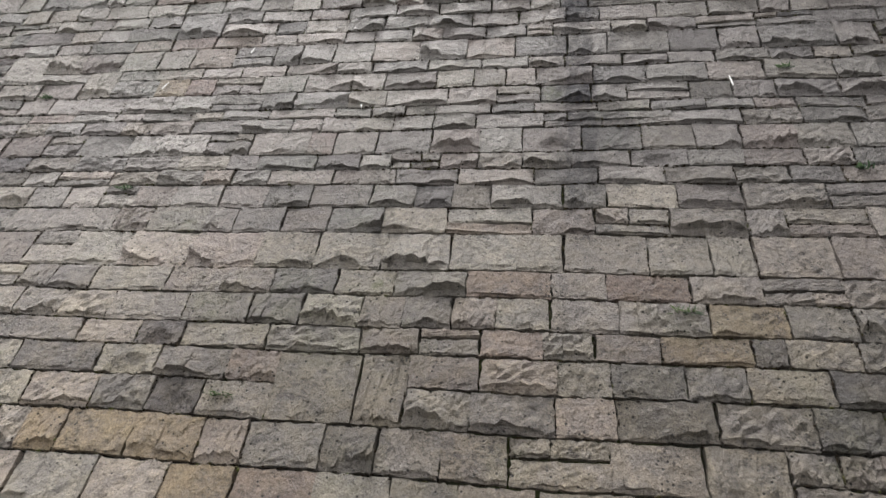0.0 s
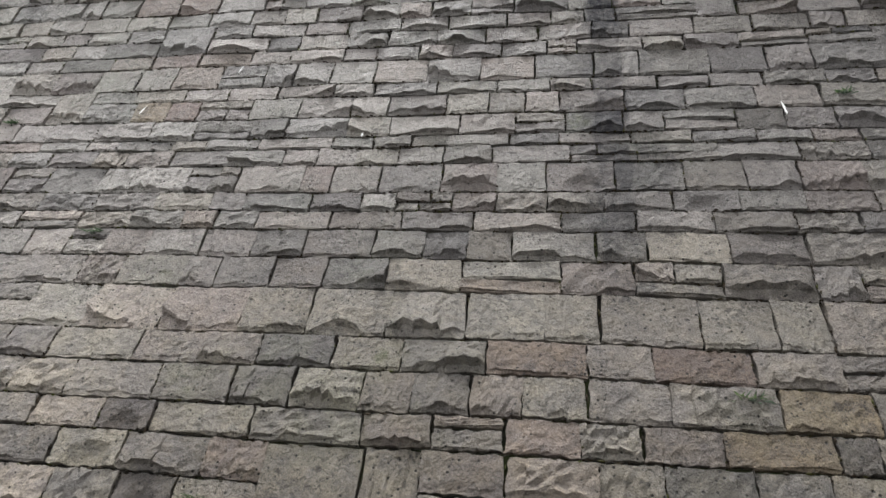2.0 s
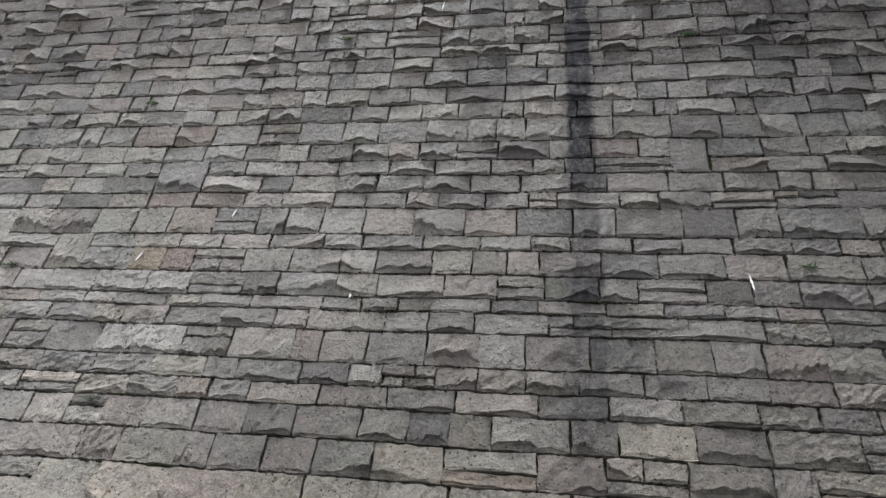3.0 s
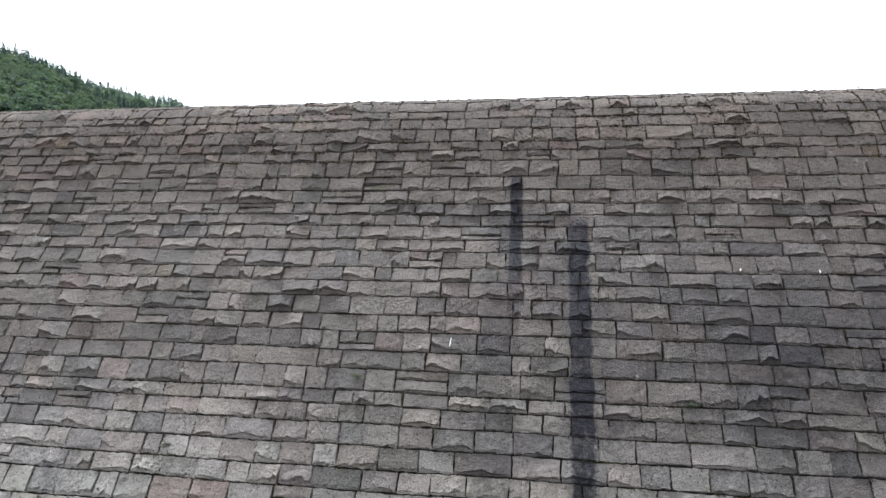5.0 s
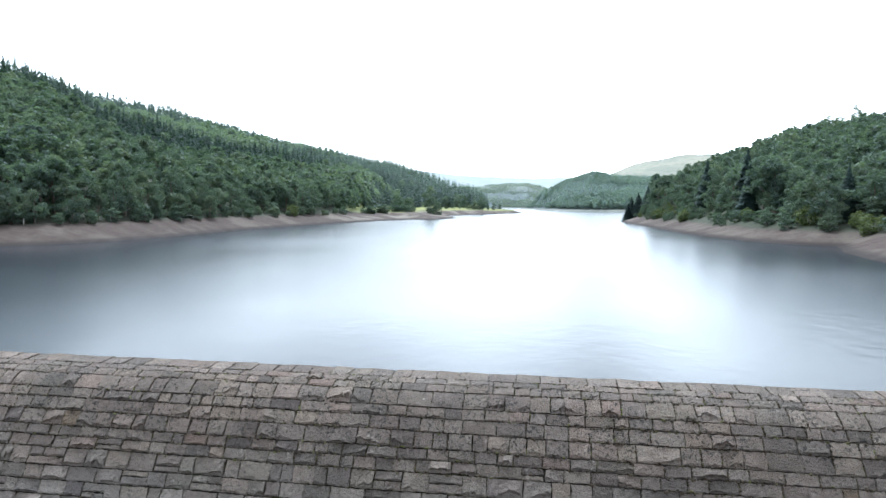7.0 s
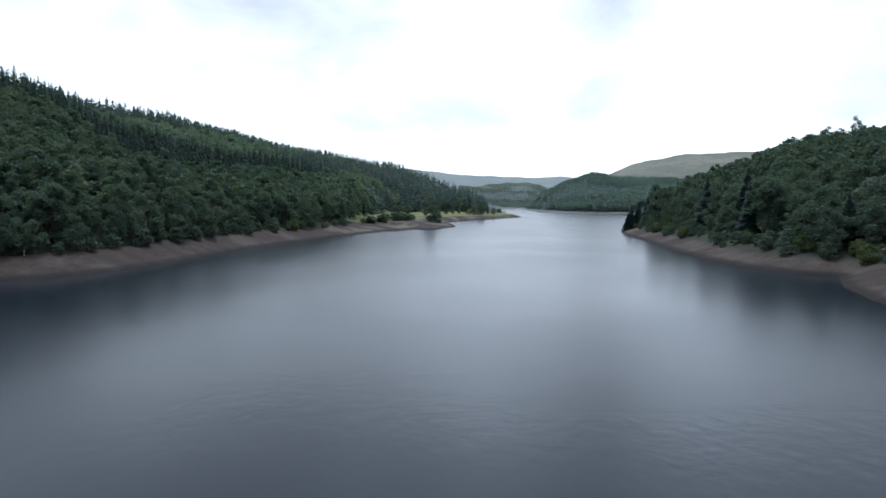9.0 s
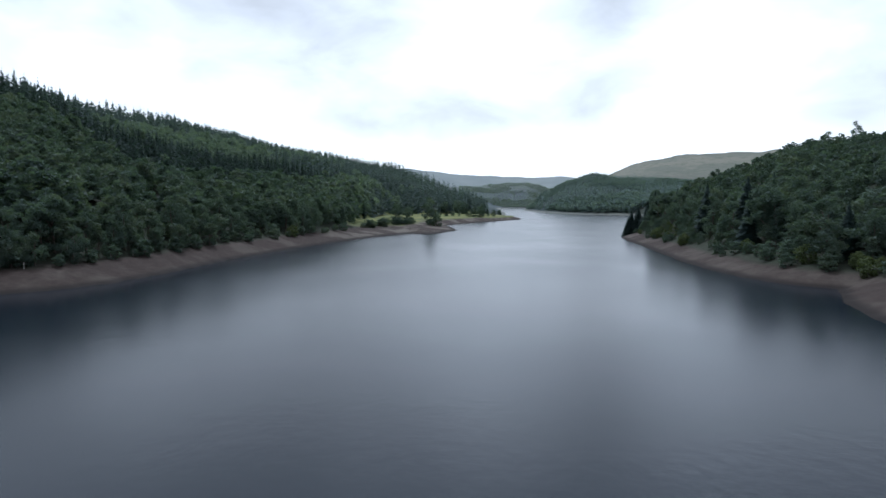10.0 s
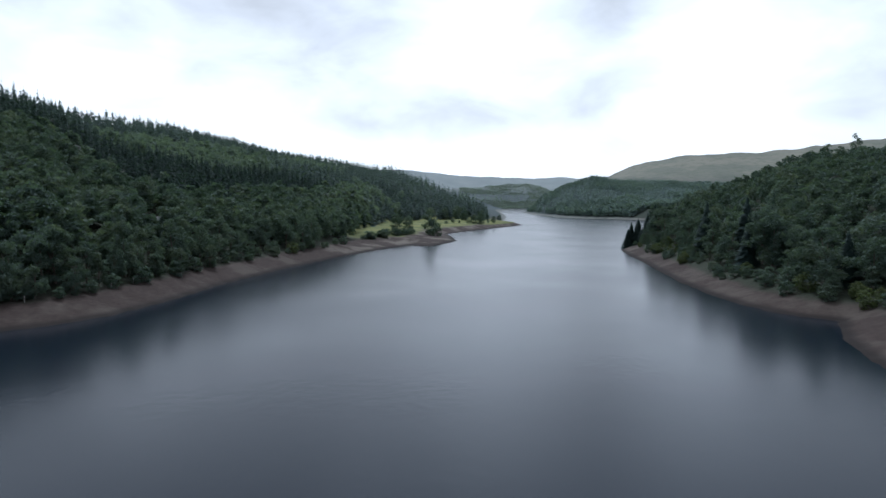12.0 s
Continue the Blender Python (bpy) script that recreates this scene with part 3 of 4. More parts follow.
def crag_material():
    m = Nodes("grey_crag")
    co = m.node("NewGeometry", 0)
    n = m.noise(co, 0.9, 6.0, 0.65)
    color = m.mix(m.step(n, 0.35, 0.65), (0.075, 0.078, 0.076), (0.16, 0.165, 0.162))
    return m.finish(m.mix(m.step(m.noise(co, 0.35, 3.0), 0.52, 0.66, 0.0, 0.7), color, (0.08, 0.095, 0.045)), 0.9, m.bump(n, 0.8, 0.4), 0.2)


CRAG = crag_material()
BARK = bark_material("grey_brown_bark", (0.05, 0.042, 0.034), (0.16, 0.14, 0.115))

# ---- ground and water ----
def build_ground():
    view = np.radians(np.arange(-46, 46.01, 0.42))
    rest = np.radians(np.arange(50, 311, 6.0))
    turn = np.concatenate([view, rest])
    reach = np.concatenate([[4, 9, 14, 18], np.geomspace(22, 60, 26), np.geomspace(61, 700, 190), np.geomspace(712, 4700, 90)])
    tt, rr = np.meshgrid(turn, reach, indexing="ij")
    x, y = rr * np.sin(tt), rr * np.cos(tt)
    z = land(x, y)
    n, k = tt.shape
    verts = np.concatenate([np.stack([x, y, z], -1).reshape(-1, 3), [[0, 0, float(land(0.0, 0.0))]]])
    i, j = np.meshgrid(np.arange(n), np.arange(k - 1), indexing="ij")
    a, b = i * k + j, ((i + 1) % n) * k + j
    tris = np.concatenate([np.stack([a, a + 1, b], -1).reshape(-1, 3), np.stack([b, a + 1, b + 1], -1).reshape(-1, 3),
                           np.stack([np.arange(n) * k, ((np.arange(n) + 1) % n) * k, np.full(n, n * k)], -1)])
    me = mesh_tris("ground", verts, tris[:, ::-1])
    me.polygons.foreach_set("use_smooth", np.ones(len(me.polygons), bool))
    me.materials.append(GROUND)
    return tagged(new("ground", me), "wooded valley sides with a bare reddish bank above the water", "ground", kind="structure")


def build_water():
    """The lake's surface; near the left bank a strip of it lies sheltered from the wind, smooth and dark."""
    rows = np.concatenate([np.arange(15.6, 320, 2.2), np.geomspace(325, 2700, 24)])
    share = np.linspace(0, 1, 91)
    w = np.repeat(rows, 91)
    left, right = -95 - (w - 15.6) * 0.15, 60 + (w - 15.6) * 0.134
    u = left + (right - left) * np.tile(share, len(rows))
    x, y = UX * u + NX * w, UY * u + NY * w
    k = (np.arange(len(rows) - 1)[:, None] * 91 + np.arange(90)[None, :]).ravel()
    me = mesh_from("water", np.stack([x, y, np.full(x.shape, WATER)], 1).tolist(), np.stack([k, k + 1, k + 92, k + 91], 1).tolist())
    d = -lake_distance(x, y)
    reach = np.interp(y, [50, 64, 76, 92, 110, 140, 300], [46, 42, 30, 22, 9, 6, 4])
    reach = np.where(x > 0, 2.5, reach) * (1 + 0.1 * waves(x, y, 14, 9))
    calm = smoothstep(1.25, 0.55, d / reach)
    calm = np.where((y > 330) | (x > 55) & (y > 190), 0, calm) * np.where(y < 70, smoothstep(-42, -56, x), 1)
    me.attributes.new("calm", "FLOAT", "POINT").data.foreach_set("value", calm.astype(np.float32))
    me.materials.append(LAKE_WATER)
    return tagged(new("water", me), "calm grey reservoir water with soft cloud reflections", "water", kind="structure")


build_ground()
build_water()

# ---- trees ----
def leaf_cards(rng, centres, outward, size, single=False):
    """Bent leaf clumps: two triangles each, turned mostly outward."""
    n = len(centres)
    nor = outward + rng.normal(0, 1.0, (n, 3))
    nor /= np.linalg.norm(nor, axis=1)[:, None]
    side = np.cross(nor, rng.normal(0, 1, (n, 3)))
    side /= np.linalg.norm(side, axis=1)[:, None]
    up = np.cross(nor, side)
    s = (size * rng.uniform(0.6, 1.3, n))[:, None]
    a = centres - side * s * 0.55 + up * s * rng.uniform(-0.2, 0.2, (n, 1))
    b = centres - up * s * 0.5 + nor * s * 0.16
    c = centres + side * s * 0.55 + up * s * rng.uniform(-0.2, 0.2, (n, 1))
    d = centres + up * s * 0.5 + nor * s * 0.1
    if single:
        return np.stack([a, b, c], 1).reshape(-1, 3), np.arange(3 * n).reshape(-1, 3)
    verts = np.stack([a, b, c, d], 1).reshape(-1, 3)
    k = np.arange(n)[:, None] * 4
    tris = np.concatenate([k + np.array([[0, 1, 2]]), k + np.array([[0, 2, 3]])])
    return verts, tris


def tube(points, radii, sides=6):
    """A bent, tapering limb."""
    verts, tris = [], []
    for (x, y, z), r in zip(points, radii):
        for s in range(sides):
            a = 2 * math.pi * s / sides
            verts.append((x + r * math.cos(a), y + r * math.sin(a), z))
    for k in range(len(points) - 1):
        for s in range(sides):
            a, b = k * sides + s, k * sides + (s + 1) % sides
            tris += [(a, b, a + sides), (b, b + sides, a + sides)]
    return np.array(verts), np.array(tris)


def joined(pieces):
    verts, tris, n = [], [], 0
    for v, t in pieces:
        verts.append(v)
        tris.append(t + n)
        n += len(v)
    return np.concatenate(verts), np.concatenate(tris)


def broad_tree(seed, cards, size, limbs=7, low=0.0, bulges=26, single=False):
    """Trunk with limbs, and a crown of leaf clumps on many uneven lobes; about 1 high."""
    rng = np.random.RandomState(seed)
    lobes = []
    for k in range(bulges):
        a, h = rng.rand() * 6.28, rng.uniform(0.16 - low, 0.84)
        r = (0.27 * math.sin(math.pi * min(max((h + 0.12) / 1.12, 0.0), 1.0)) ** 0.7) * rng.uniform(0.45, 1.0)
        lobes.append((r * math.cos(a), r * math.sin(a), h, rng.uniform(0.06, 0.115)))
    lobes.append((rng.normal(0, 0.03), rng.normal(0, 0.03), 0.89, 0.09))
    weight = np.array([l[3] ** 2 for l in lobes])
    pick = rng.choice(len(lobes), cards, p=weight / weight.sum())
    out = rng.normal(0, 1, (cards, 3))
    out /= np.linalg.norm(out, axis=1)[:, None]
    out[:, 2] = np.where(out[:, 2] < -0.7, -out[:, 2], out[:, 2])
    L = np.array(lobes)[pick]
    centres = L[:, :3] + out * (L[:, 3] * rng.uniform(0.55, 1.15, cards))[:, None] * np.array([1, 1, 0.85])
    crown = leaf_cards(rng, centres, out, size, single)
    wood = [tube([(0, 0, -0.03), (0.005, 0, 0.15), (0.01, 0.01, 0.4), (0, 0.01, 0.7)], [0.022, 0.016, 0.012, 0.004])]
    for k in range(limbs):
        x, y, h, r = lobes[k]
        wood.append(tube([(0.005, 0.005, h * 0.45), (x * 0.5, y * 0.5, h * 0.75), (x, y, h)], [0.009, 0.006, 0.002], 4))
    return joined(wood), crown


def conifer(seed, whorls, arms):
    """Spruce: a straight trunk and whorls of drooping, ragged boughs; about 1 high."""
    rng = np.random.RandomState(seed)
    verts, tris = [], []
    for k in range(whorls):
        t = k / (whorls - 1)
        for j in range(arms):
            a = 6.283 * (j + rng.rand() * 0.7) / arms + k
            tt = min(max(t + rng.uniform(-1.6, 1.6) / (whorls - 1), 0.0), 1.0)
            r = (0.22 * (1 - tt) ** 0.85 + 0.012) * rng.uniform(0.45, 1.25)
            zz = 0.1 + 0.87 * tt + rng.normal(0, 0.02)
            ca, sa, wide, drop = math.cos(a), math.sin(a), r * rng.uniform(0.2, 0.42), r * rng.uniform(0.3, 0.75)
            n = len(verts)
            verts += [(0, 0, zz + 0.03), (ca * r * 0.6 - sa * wide, sa * r * 0.6 + ca * wide, zz - drop * 0.7),
                      (ca * r, sa * r, zz - drop * 0.75), (ca * r * 0.6 + sa * wide, sa * r * 0.6 - ca * wide, zz - drop * 0.7)]
            tris += [(n, n + 1, n + 2), (n, n + 2, n + 3)]
    wood = tube([(0, 0, -0.03), (0, 0, 0.4), (0, 0, 0.95)], [0.017, 0.011, 0.002], 5)
    return wood, (np.array(verts), np.array(tris))


def ground_at(x, y):
    return float(land(np.array([x]), np.array([y]))[0])


NEAR_BROAD = [broad_tree(s, 4200, 0.036, single=True) for s in (11, 12, 13, 14)]
NEAR_CONIFER = [conifer(s, 52, 14) for s in (21, 22)]
FAR_BROAD = [broad_tree(s, 250, 0.13, 0, single=True)[1] for s in (31, 32, 33, 34, 35)]
FINE_BROAD = [broad_tree(s, 1300, 0.062, 0, single=True)[1] for s in (31, 32, 33, 34, 35)]
MID_BROAD = [broad_tree(s, 600, 0.085, 0, single=True)[1] for s in (31, 32, 33, 34, 35)]
MID_CONIFER = [conifer(s, 15, 6)[1] for s in (41, 42, 43)]
SMALL_BROAD = [broad_tree(s, 110, 0.19, 0, single=True)[1] for s in (36, 37, 38, 39, 40)]
TINY_BROAD = [broad_tree(s, 34, 0.26, 0)[1] for s in (36, 37, 38)]
TINY_CONIFER = [conifer(s, 8, 4)[1] for s in (41, 42, 43)]
FAR_CONIFER = [conifer(s, 11, 6)[1] for s in (41, 42, 43)]


def make_tree(kind, seed):
    wood, crown = (NEAR_BROAD if kind == "broad" else NEAR_CONIFER)[seed]
    name, leaf = ("broadleaf_tree", LEAF) if kind == "broad" else ("conifer_tree", NEEDLE)
    label = "leafy green broadleaf tree on the reservoir bank" if kind == "broad" else "dark green spruce on the reservoir bank"
    t = thing(name, label, "tree", "trees along the bank")
    part("trunk", mesh_tris("trunk", *wood), BARK, t)
    part("crown", mesh_tris("crown", *crown), leaf, t)
    return t


def spots(x0, x1, y0, y1, step, seed):
    rng = np.random.RandomState(seed)
    x, y = np.meshgrid(np.arange(x0, x1, step), np.arange(y0, y1, step))
    x, y = x.ravel() + rng.uniform(-0.45, 0.45, x.size) * step, y.ravel() + rng.uniform(-0.45, 0.45, y.size) * step
    return x, y, rng


def in_hill(x, y, rows, past=18, early=6):
    q, base, ridge, top = np.array(rows, float).T
    s = x / y
    return (s > q[0]) & (s < q[-1]) & (y > np.interp(s, q, base) - early) & (y < np.interp(s, q, ridge) + past)


OUTCROPS = [(-124, 206, 4.2), (-154, 255, 5.0), (-89, 190, 4.2)]


def build_outcrops():
    """Bare grey crags among the trees."""
    rng = np.random.RandomState(91)
    for x, y, size in OUTCROPS:
        crag = thing("rock_outcrop", "bare grey rock outcrop among the hillside trees", "rock", "hillside outcrops", at=(x, y, ground_at(x, y)))
        for k in range(3):
            bm = bmesh.new()
            bmesh.ops.create_icosphere(bm, subdivisions=3, radius=1.0)
            shift = Vector((rng.uniform(-0.7, 0.7), rng.uniform(-0.3, 0.3), rng.uniform(-0.35, 0.25))) * size * 0.6
            for v in bm.verts:
                c = v.co.copy()
                f = 1 + 0.35 * noise.noise(c * 1.3 + Vector((k * 7.1, x, y))) + 0.12 * noise.noise(c * 4.0)
                c = Vector((round(c.x * 2.6) / 2.6 * 0.4 + c.x * 0.6, c.y, round(c.z * 3) / 3 * 0.5 + c.z * 0.5)) * f
                v.co = Vector((c.x * size * 0.8, c.y * size * 0.4, c.z * size * 0.42)) + shift
            me = bpy.data.meshes.new("boulder")
            bm.to_mesh(me)
            bm.free()
            part("boulder", me, CRAG, crag)


def build_posts():
    """Pale fence posts along the top of the left bank."""
    rng = np.random.RandomState(17)
    for k, y in enumerate((104, 109.5, 115, 121, 127, 134, 142, 151)):
        xs = np.linspace(-95, -50, 400)
        d = lake_distance(xs, np.full(400, float(y)))
        x = float(xs[np.argmin(np.abs(d - 9.6))])
        post = thing("fence_post", "weathered pale wooden fence post on the bank", "post", "fence posts on the bank", at=(x, y, ground_at(x, y) - 0.1))
        v, t = tube([(0, 0, 0), (rng.normal(0, 0.02), 0, 0.7), (rng.normal(0, 0.04), 0, 1.25)], [0.07, 0.065, 0.06], 7)
        cap = np.array([[14, 15, 16], [14, 16, 17], [14, 17, 18], [14, 18, 19], [14, 19, 20]])
        part("post", mesh_tris("post", v, np.concatenate([t, cap])), POST_WOOD, post)


def plant_near():
    """The trees nearest the water, each a thing of its own."""
    models = {("broad", k): make_tree("broad", k) for k in range(4)}
    models.update({("conifer", k): make_tree("conifer", k) for k in range(2)})
    used = set()
    for x0, x1, y0, y1, seed in ((-150, -20, 95, 250, 51), (50, 150, 90, 290, 52)):
        x, y, rng = spots(x0, x1, y0, y1, 5.6, seed)
        d = lake_distance(x, y)
        rows = HILL_LEFT if x0 < 0 else HILL_RIGHT
        z = land(x, y)
        ok = (d > 6) & (z > WATER + 3.1) & (d < 18) & (np.abs(x / y) < 0.80) & in_hill(x, y, rows, 30, 16)
        for px, py, pz, pd in zip(x[ok], y[ok], z[ok], d[ok]):
            kind = "conifer" if rng.rand() < (0.0 if x0 < 0 else 0.06) else "broad"
            key = (kind, rng.randint(4 if kind == "broad" else 2))
            h = rng.uniform(8, 13.5) if kind == "broad" else rng.uniform(10, 15)
            if pd < 12.5:
                h *= 0.55
            wide = h * rng.uniform(0.95, 1.25)
            m = Matrix.LocRotScale((px, py, pz - 0.1), Euler((0, 0, rng.rand() * 6.28)), (1, 1, 1))
            if key in used:
                t = copy_thing(models[key], m)
            else:
                t = models[key]
                t.matrix_basis = m
                used.add(key)
            t.scale = (wide, wide, h)
    return models


def forest(name, label, areas, seed, needle=NEEDLE, leaf=LEAF, early=6):
    """Far woods, joined into one."""
    rng0 = np.random.RandomState(seed)
    leafy, spiky, high_leafy, high_spiky = [], [], [], []
    for x0, x1, y0, y1, step, rows, dmin, conifers, tall, qmax, past in areas:
        x, y, rng = spots(x0, x1, y0, y1, step, rng0.randint(9999))
        d = lake_distance(x, y)
        ok = (d > dmin) & in_hill(x, y, rows, past, early) & (np.abs(x / y) < qmax)
        for ox, oy, size in OUTCROPS:
            far = math.hypot(ox, oy)
            ahead = ((x - ox) * ox + (y - oy) * oy) / far
            aside = ((x - ox) * oy - (y - oy) * ox) / far
            ok &= ~((ahead > -20) & (ahead < 4) & (np.abs(aside) < size * 0.75))
        x, y = x[ok], y[ok]
        z = land(x, y)
        mixed = waves(x, y, 140, 77) + rng.normal(0, 0.25, x.size)
        q, base, ridge, top = np.array(rows, float).T
        rise = (y - np.interp(x / y, q, base)) / np.interp(x / y, q, ridge - base)
        upper = np.zeros(x.size, bool)
        if rows is HILL_LEFT:
            # a dark belt of spruce climbs the slope; broadleaf wood below it, thin mixed plantation above
            belt = np.interp(x / y, (-0.7, -0.634, -0.57, -0.507, -0.342, -0.2, -0.1), (0.8, 0.68, 0.46, 0.3, 0.22, 0.3, 0.48))
            mixed = mixed * 0.6 - 2.6 * np.exp(-((rise - belt) / 0.085) ** 2) + 1.1 * smoothstep(belt - 0.04, belt - 0.14, rise)
            mixed = mixed + 0.5 * smoothstep(belt + 0.1, belt + 0.18, rise) - 2.6 * smoothstep(0.6, 0.76, rise)
            mixed = mixed - 1.3 * smoothstep(-0.17, -0.09, x / y)
            # trees above the belt take the colours with haze painted in
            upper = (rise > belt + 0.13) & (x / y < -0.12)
        else:
            mixed = mixed - 0.7 * smoothstep(0.2, 0.3, rise) * smoothstep(0.62, 0.5, rise) + 0.9 * smoothstep(0.22, 0.1, rise)
        low = 1 - 0.3 * np.clip(rise, 0, 1)
        for px, py, pz, mx, lo, up in zip(x, y, z, mixed, low, upper):
            spruce = mx < conifers
            model = (MID_CONIFER if py < 380 else FAR_CONIFER if py < 680 else TINY_CONIFER)[rng.randint(3)] if spruce else (FINE_BROAD if py < (205 if px < 0 else 160) else MID_BROAD if py < 300 else FAR_BROAD if py < 680 else SMALL_BROAD if py < 1250 else TINY_BROAD)[rng.randint(5 if py < 1250 else 3)]
            h = tall * (rng.uniform(0.62, 1.0) if spruce else rng.uniform(0.65, 1.05) * lo)
            wide = h * (rng.uniform(0.9, 1.3) * (1.0 if py < 420 else 1.3) if spruce else rng.uniform(1.0, 1.5))
            a = rng.rand() * 6.28
            v = model[0]
            ca, sa = math.cos(a) * wide, math.sin(a) * wide
            v = np.stack([v[:, 0] * ca - v[:, 1] * sa + px, v[:, 0] * sa + v[:, 1] * ca + py, v[:, 2] * h + pz - 0.3], 1)
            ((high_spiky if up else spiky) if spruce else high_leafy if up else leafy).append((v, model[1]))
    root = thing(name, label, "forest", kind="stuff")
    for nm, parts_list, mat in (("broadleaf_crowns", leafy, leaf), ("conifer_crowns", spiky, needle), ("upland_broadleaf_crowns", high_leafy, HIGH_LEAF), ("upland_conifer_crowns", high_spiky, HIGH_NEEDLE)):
        if parts_list:
            ob = part(nm, mesh_tris(nm, *joined(parts_list)), mat, root)
            tagged(ob, kind="stuff")


def plant_bushes():
    """Low scrub at the top of the bare bank, the bush on the meadow, and a few marked trees."""
    bush = thing("bush", "low leafy bush at the top of the bare bank", "bush", "bushes along the bank")
    pale = thing("bush", "yellow-green leafy bush overhanging the bare bank", "bush", "bushes along the bank")
    YOUNG = leaf_material("young_yellow_leaves", (0.075, 0.098, 0.05), (0.105, 0.128, 0.064), (0.128, 0.142, 0.07))
    part("stems", mesh_tris("stems", *joined([tube([(0, 0, -0.05), (a * 0.05, b * 0.05, 0.2), (a * 0.12, b * 0.12, 0.5)], [0.012, 0.009, 0.003], 5) for a, b in ((1, 0.5), (-0.8, 0.6), (0.2, -1))])), BARK, pale)
    part("leaves", mesh_tris("leaves", *broad_tree(72, 1300, 0.068, 0, 0.16, 44, True)[1]), YOUNG, pale)
    part("stems", mesh_tris("stems", *joined([tube([(0, 0, -0.05), (a * 0.06, b * 0.06, 0.2), (a * 0.14, b * 0.14, 0.5)], [0.012, 0.009, 0.003], 5) for a, b in ((1, 0.2), (-0.6, 0.8), (-0.3, -1))])), BARK, bush)
    part("leaves", mesh_tris("leaves", *broad_tree(71, 1300, 0.068, 0, 0.16, 44, True)[1]), LEAF, bush)
    placed = set()
    for x0, x1, y0, y1, seed in ((-150, -20, 70, 300, 55), (50, 150, 70, 290, 56)):
        x, y, rng = spots(x0, x1, y0, y1, 3.6, seed)
        d = lake_distance(x, y)
        ok = (d > (6 if x0 < 0 else 5)) & (land(x, y) > WATER + (2.75 if x0 < 0 else 1.9)) & (d < 13.5) & (np.abs(x / y) < 0.80) & (rng.rand(x.size) < 0.62)
        for px, py, pz in zip(x[ok], y[ok], land(x[ok], y[ok])):
            h = rng.uniform(1.6, 4.6)
            model = pale if x0 > 0 and rng.rand() < 0.35 or x0 < 0 and rng.rand() < 0.02 else bush
            t = copy_thing(model, Matrix.Translation((px, py, pz - 0.1))) if model in placed else model
            placed.add(model)
            t.matrix_basis = Matrix.LocRotScale((px, py, pz - 0.1 * h), Euler((0, 0, rng.rand() * 6.28)), (h * 1.6, h * 1.6, h))
    first_tree = (-7.3, 355, 16.5, 17)
    for px, py, h, wide in (first_tree, (-3, 361, 8, 12), (31.3, 505, 9.5, 13), (27, 512, 8, 12), (46, 545, 6, 10), (60, 640, 8, 9), (20.7, 563, 13, 16), (15, 590, 14, 17), (3, 600, 12, 16), (36, 560, 10, 13), (-31, 412, 10, 15), (-22, 402, 9, 14)):
        t = copy_thing(bush, Matrix.Translation((px, py, ground_at(px, py))))
        t.matrix_basis = Matrix.LocRotScale((px, py, ground_at(px, py) - 0.1 * h), Euler((0, 0, px)), (wide, wide, h * 1.1))
        tagged(t, "rounded green tree on the lakeside meadow", "tree", "trees on the meadow")
    rng = np.random.RandomState(57)
    for k in range(26):
        f = (k + rng.uniform(-0.4, 0.4)) / 25
        px, py = -38 + 21 * f + rng.normal(0, 1.2), 304 + 42 * f + rng.normal(0, 3)
        h = rng.uniform(2.2, 5.0)
        t = copy_thing(bush, Matrix.Translation((px, py, ground_at(px, py))))
        t.matrix_basis = Matrix.LocRotScale((px, py, ground_at(px, py) - 0.1 * h), Euler((0, 0, k)), (h * 1.9, h * 1.9, h))
        tagged(t, "low dark scrub bush at the edge of the meadow", "bush", "scrub at the meadow's edge")
    for px, py, h in ((3.6, 500, 3.0), (9, 512, 3.4), (14, 508, 2.6), (22, 513, 4.0), (40, 530, 3.0)):
        t = copy_thing(bush, Matrix.Translation((px, py, ground_at(px, py))))
        t.matrix_basis = Matrix.LocRotScale((px, py, ground_at(px, py) - 0.1 * h), Euler((0, 0, py)), (h * 1.9, h * 1.9, h))
        tagged(t, "low dark scrub bush at the edge of the meadow", "bush", "scrub at the meadow's edge")
    for k, (px, py, h) in enumerate(((84.5, 279, 9), (87, 282, 12), (89.5, 280, 13), (92.5, 276, 14), (95, 271, 12), (97, 277, 14), (91, 268, 10))):
        t = copy_thing(MODELS[("conifer", k % 2)], Matrix.Translation((px, py, ground_at(px, py))))
        t.matrix_basis = Matrix.LocRotScale((px, py, ground_at(px, py) - 0.1), Euler((0, 0, k)), (h * 1.5, h * 1.5, h))
        tagged(t, "tall dark spruce at the point of the bank")
    for px, py, h, wide in ((169.4, 254, 12.5, 10), (160.5, 258, 9, 13), (156.5, 262, 8, 12)):
        t = copy_thing(MODELS[("broad", 2)], Matrix.Translation((px, py, ground_at(px, py))))
        t.matrix_basis = Matrix.LocRotScale((px, py, ground_at(px, py) - 0.1), Euler((0, 0, px)), (wide, wide, h))
        tagged(t, "lone leafy tree standing above the hilltop wood")


build_outcrops()
build_posts()
MODELS = plant_near()
plant_bushes()
forest("left_forest", "mixed conifer and broadleaf forest on a steep hillside", [
    (-330, -15, 90, 420, 5.5, HILL_LEFT, 17, -0.1, 12.5, 0.80, 25)], 61)
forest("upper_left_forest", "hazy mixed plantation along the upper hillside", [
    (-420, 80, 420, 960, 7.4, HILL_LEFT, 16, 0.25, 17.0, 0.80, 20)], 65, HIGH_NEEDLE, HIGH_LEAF)
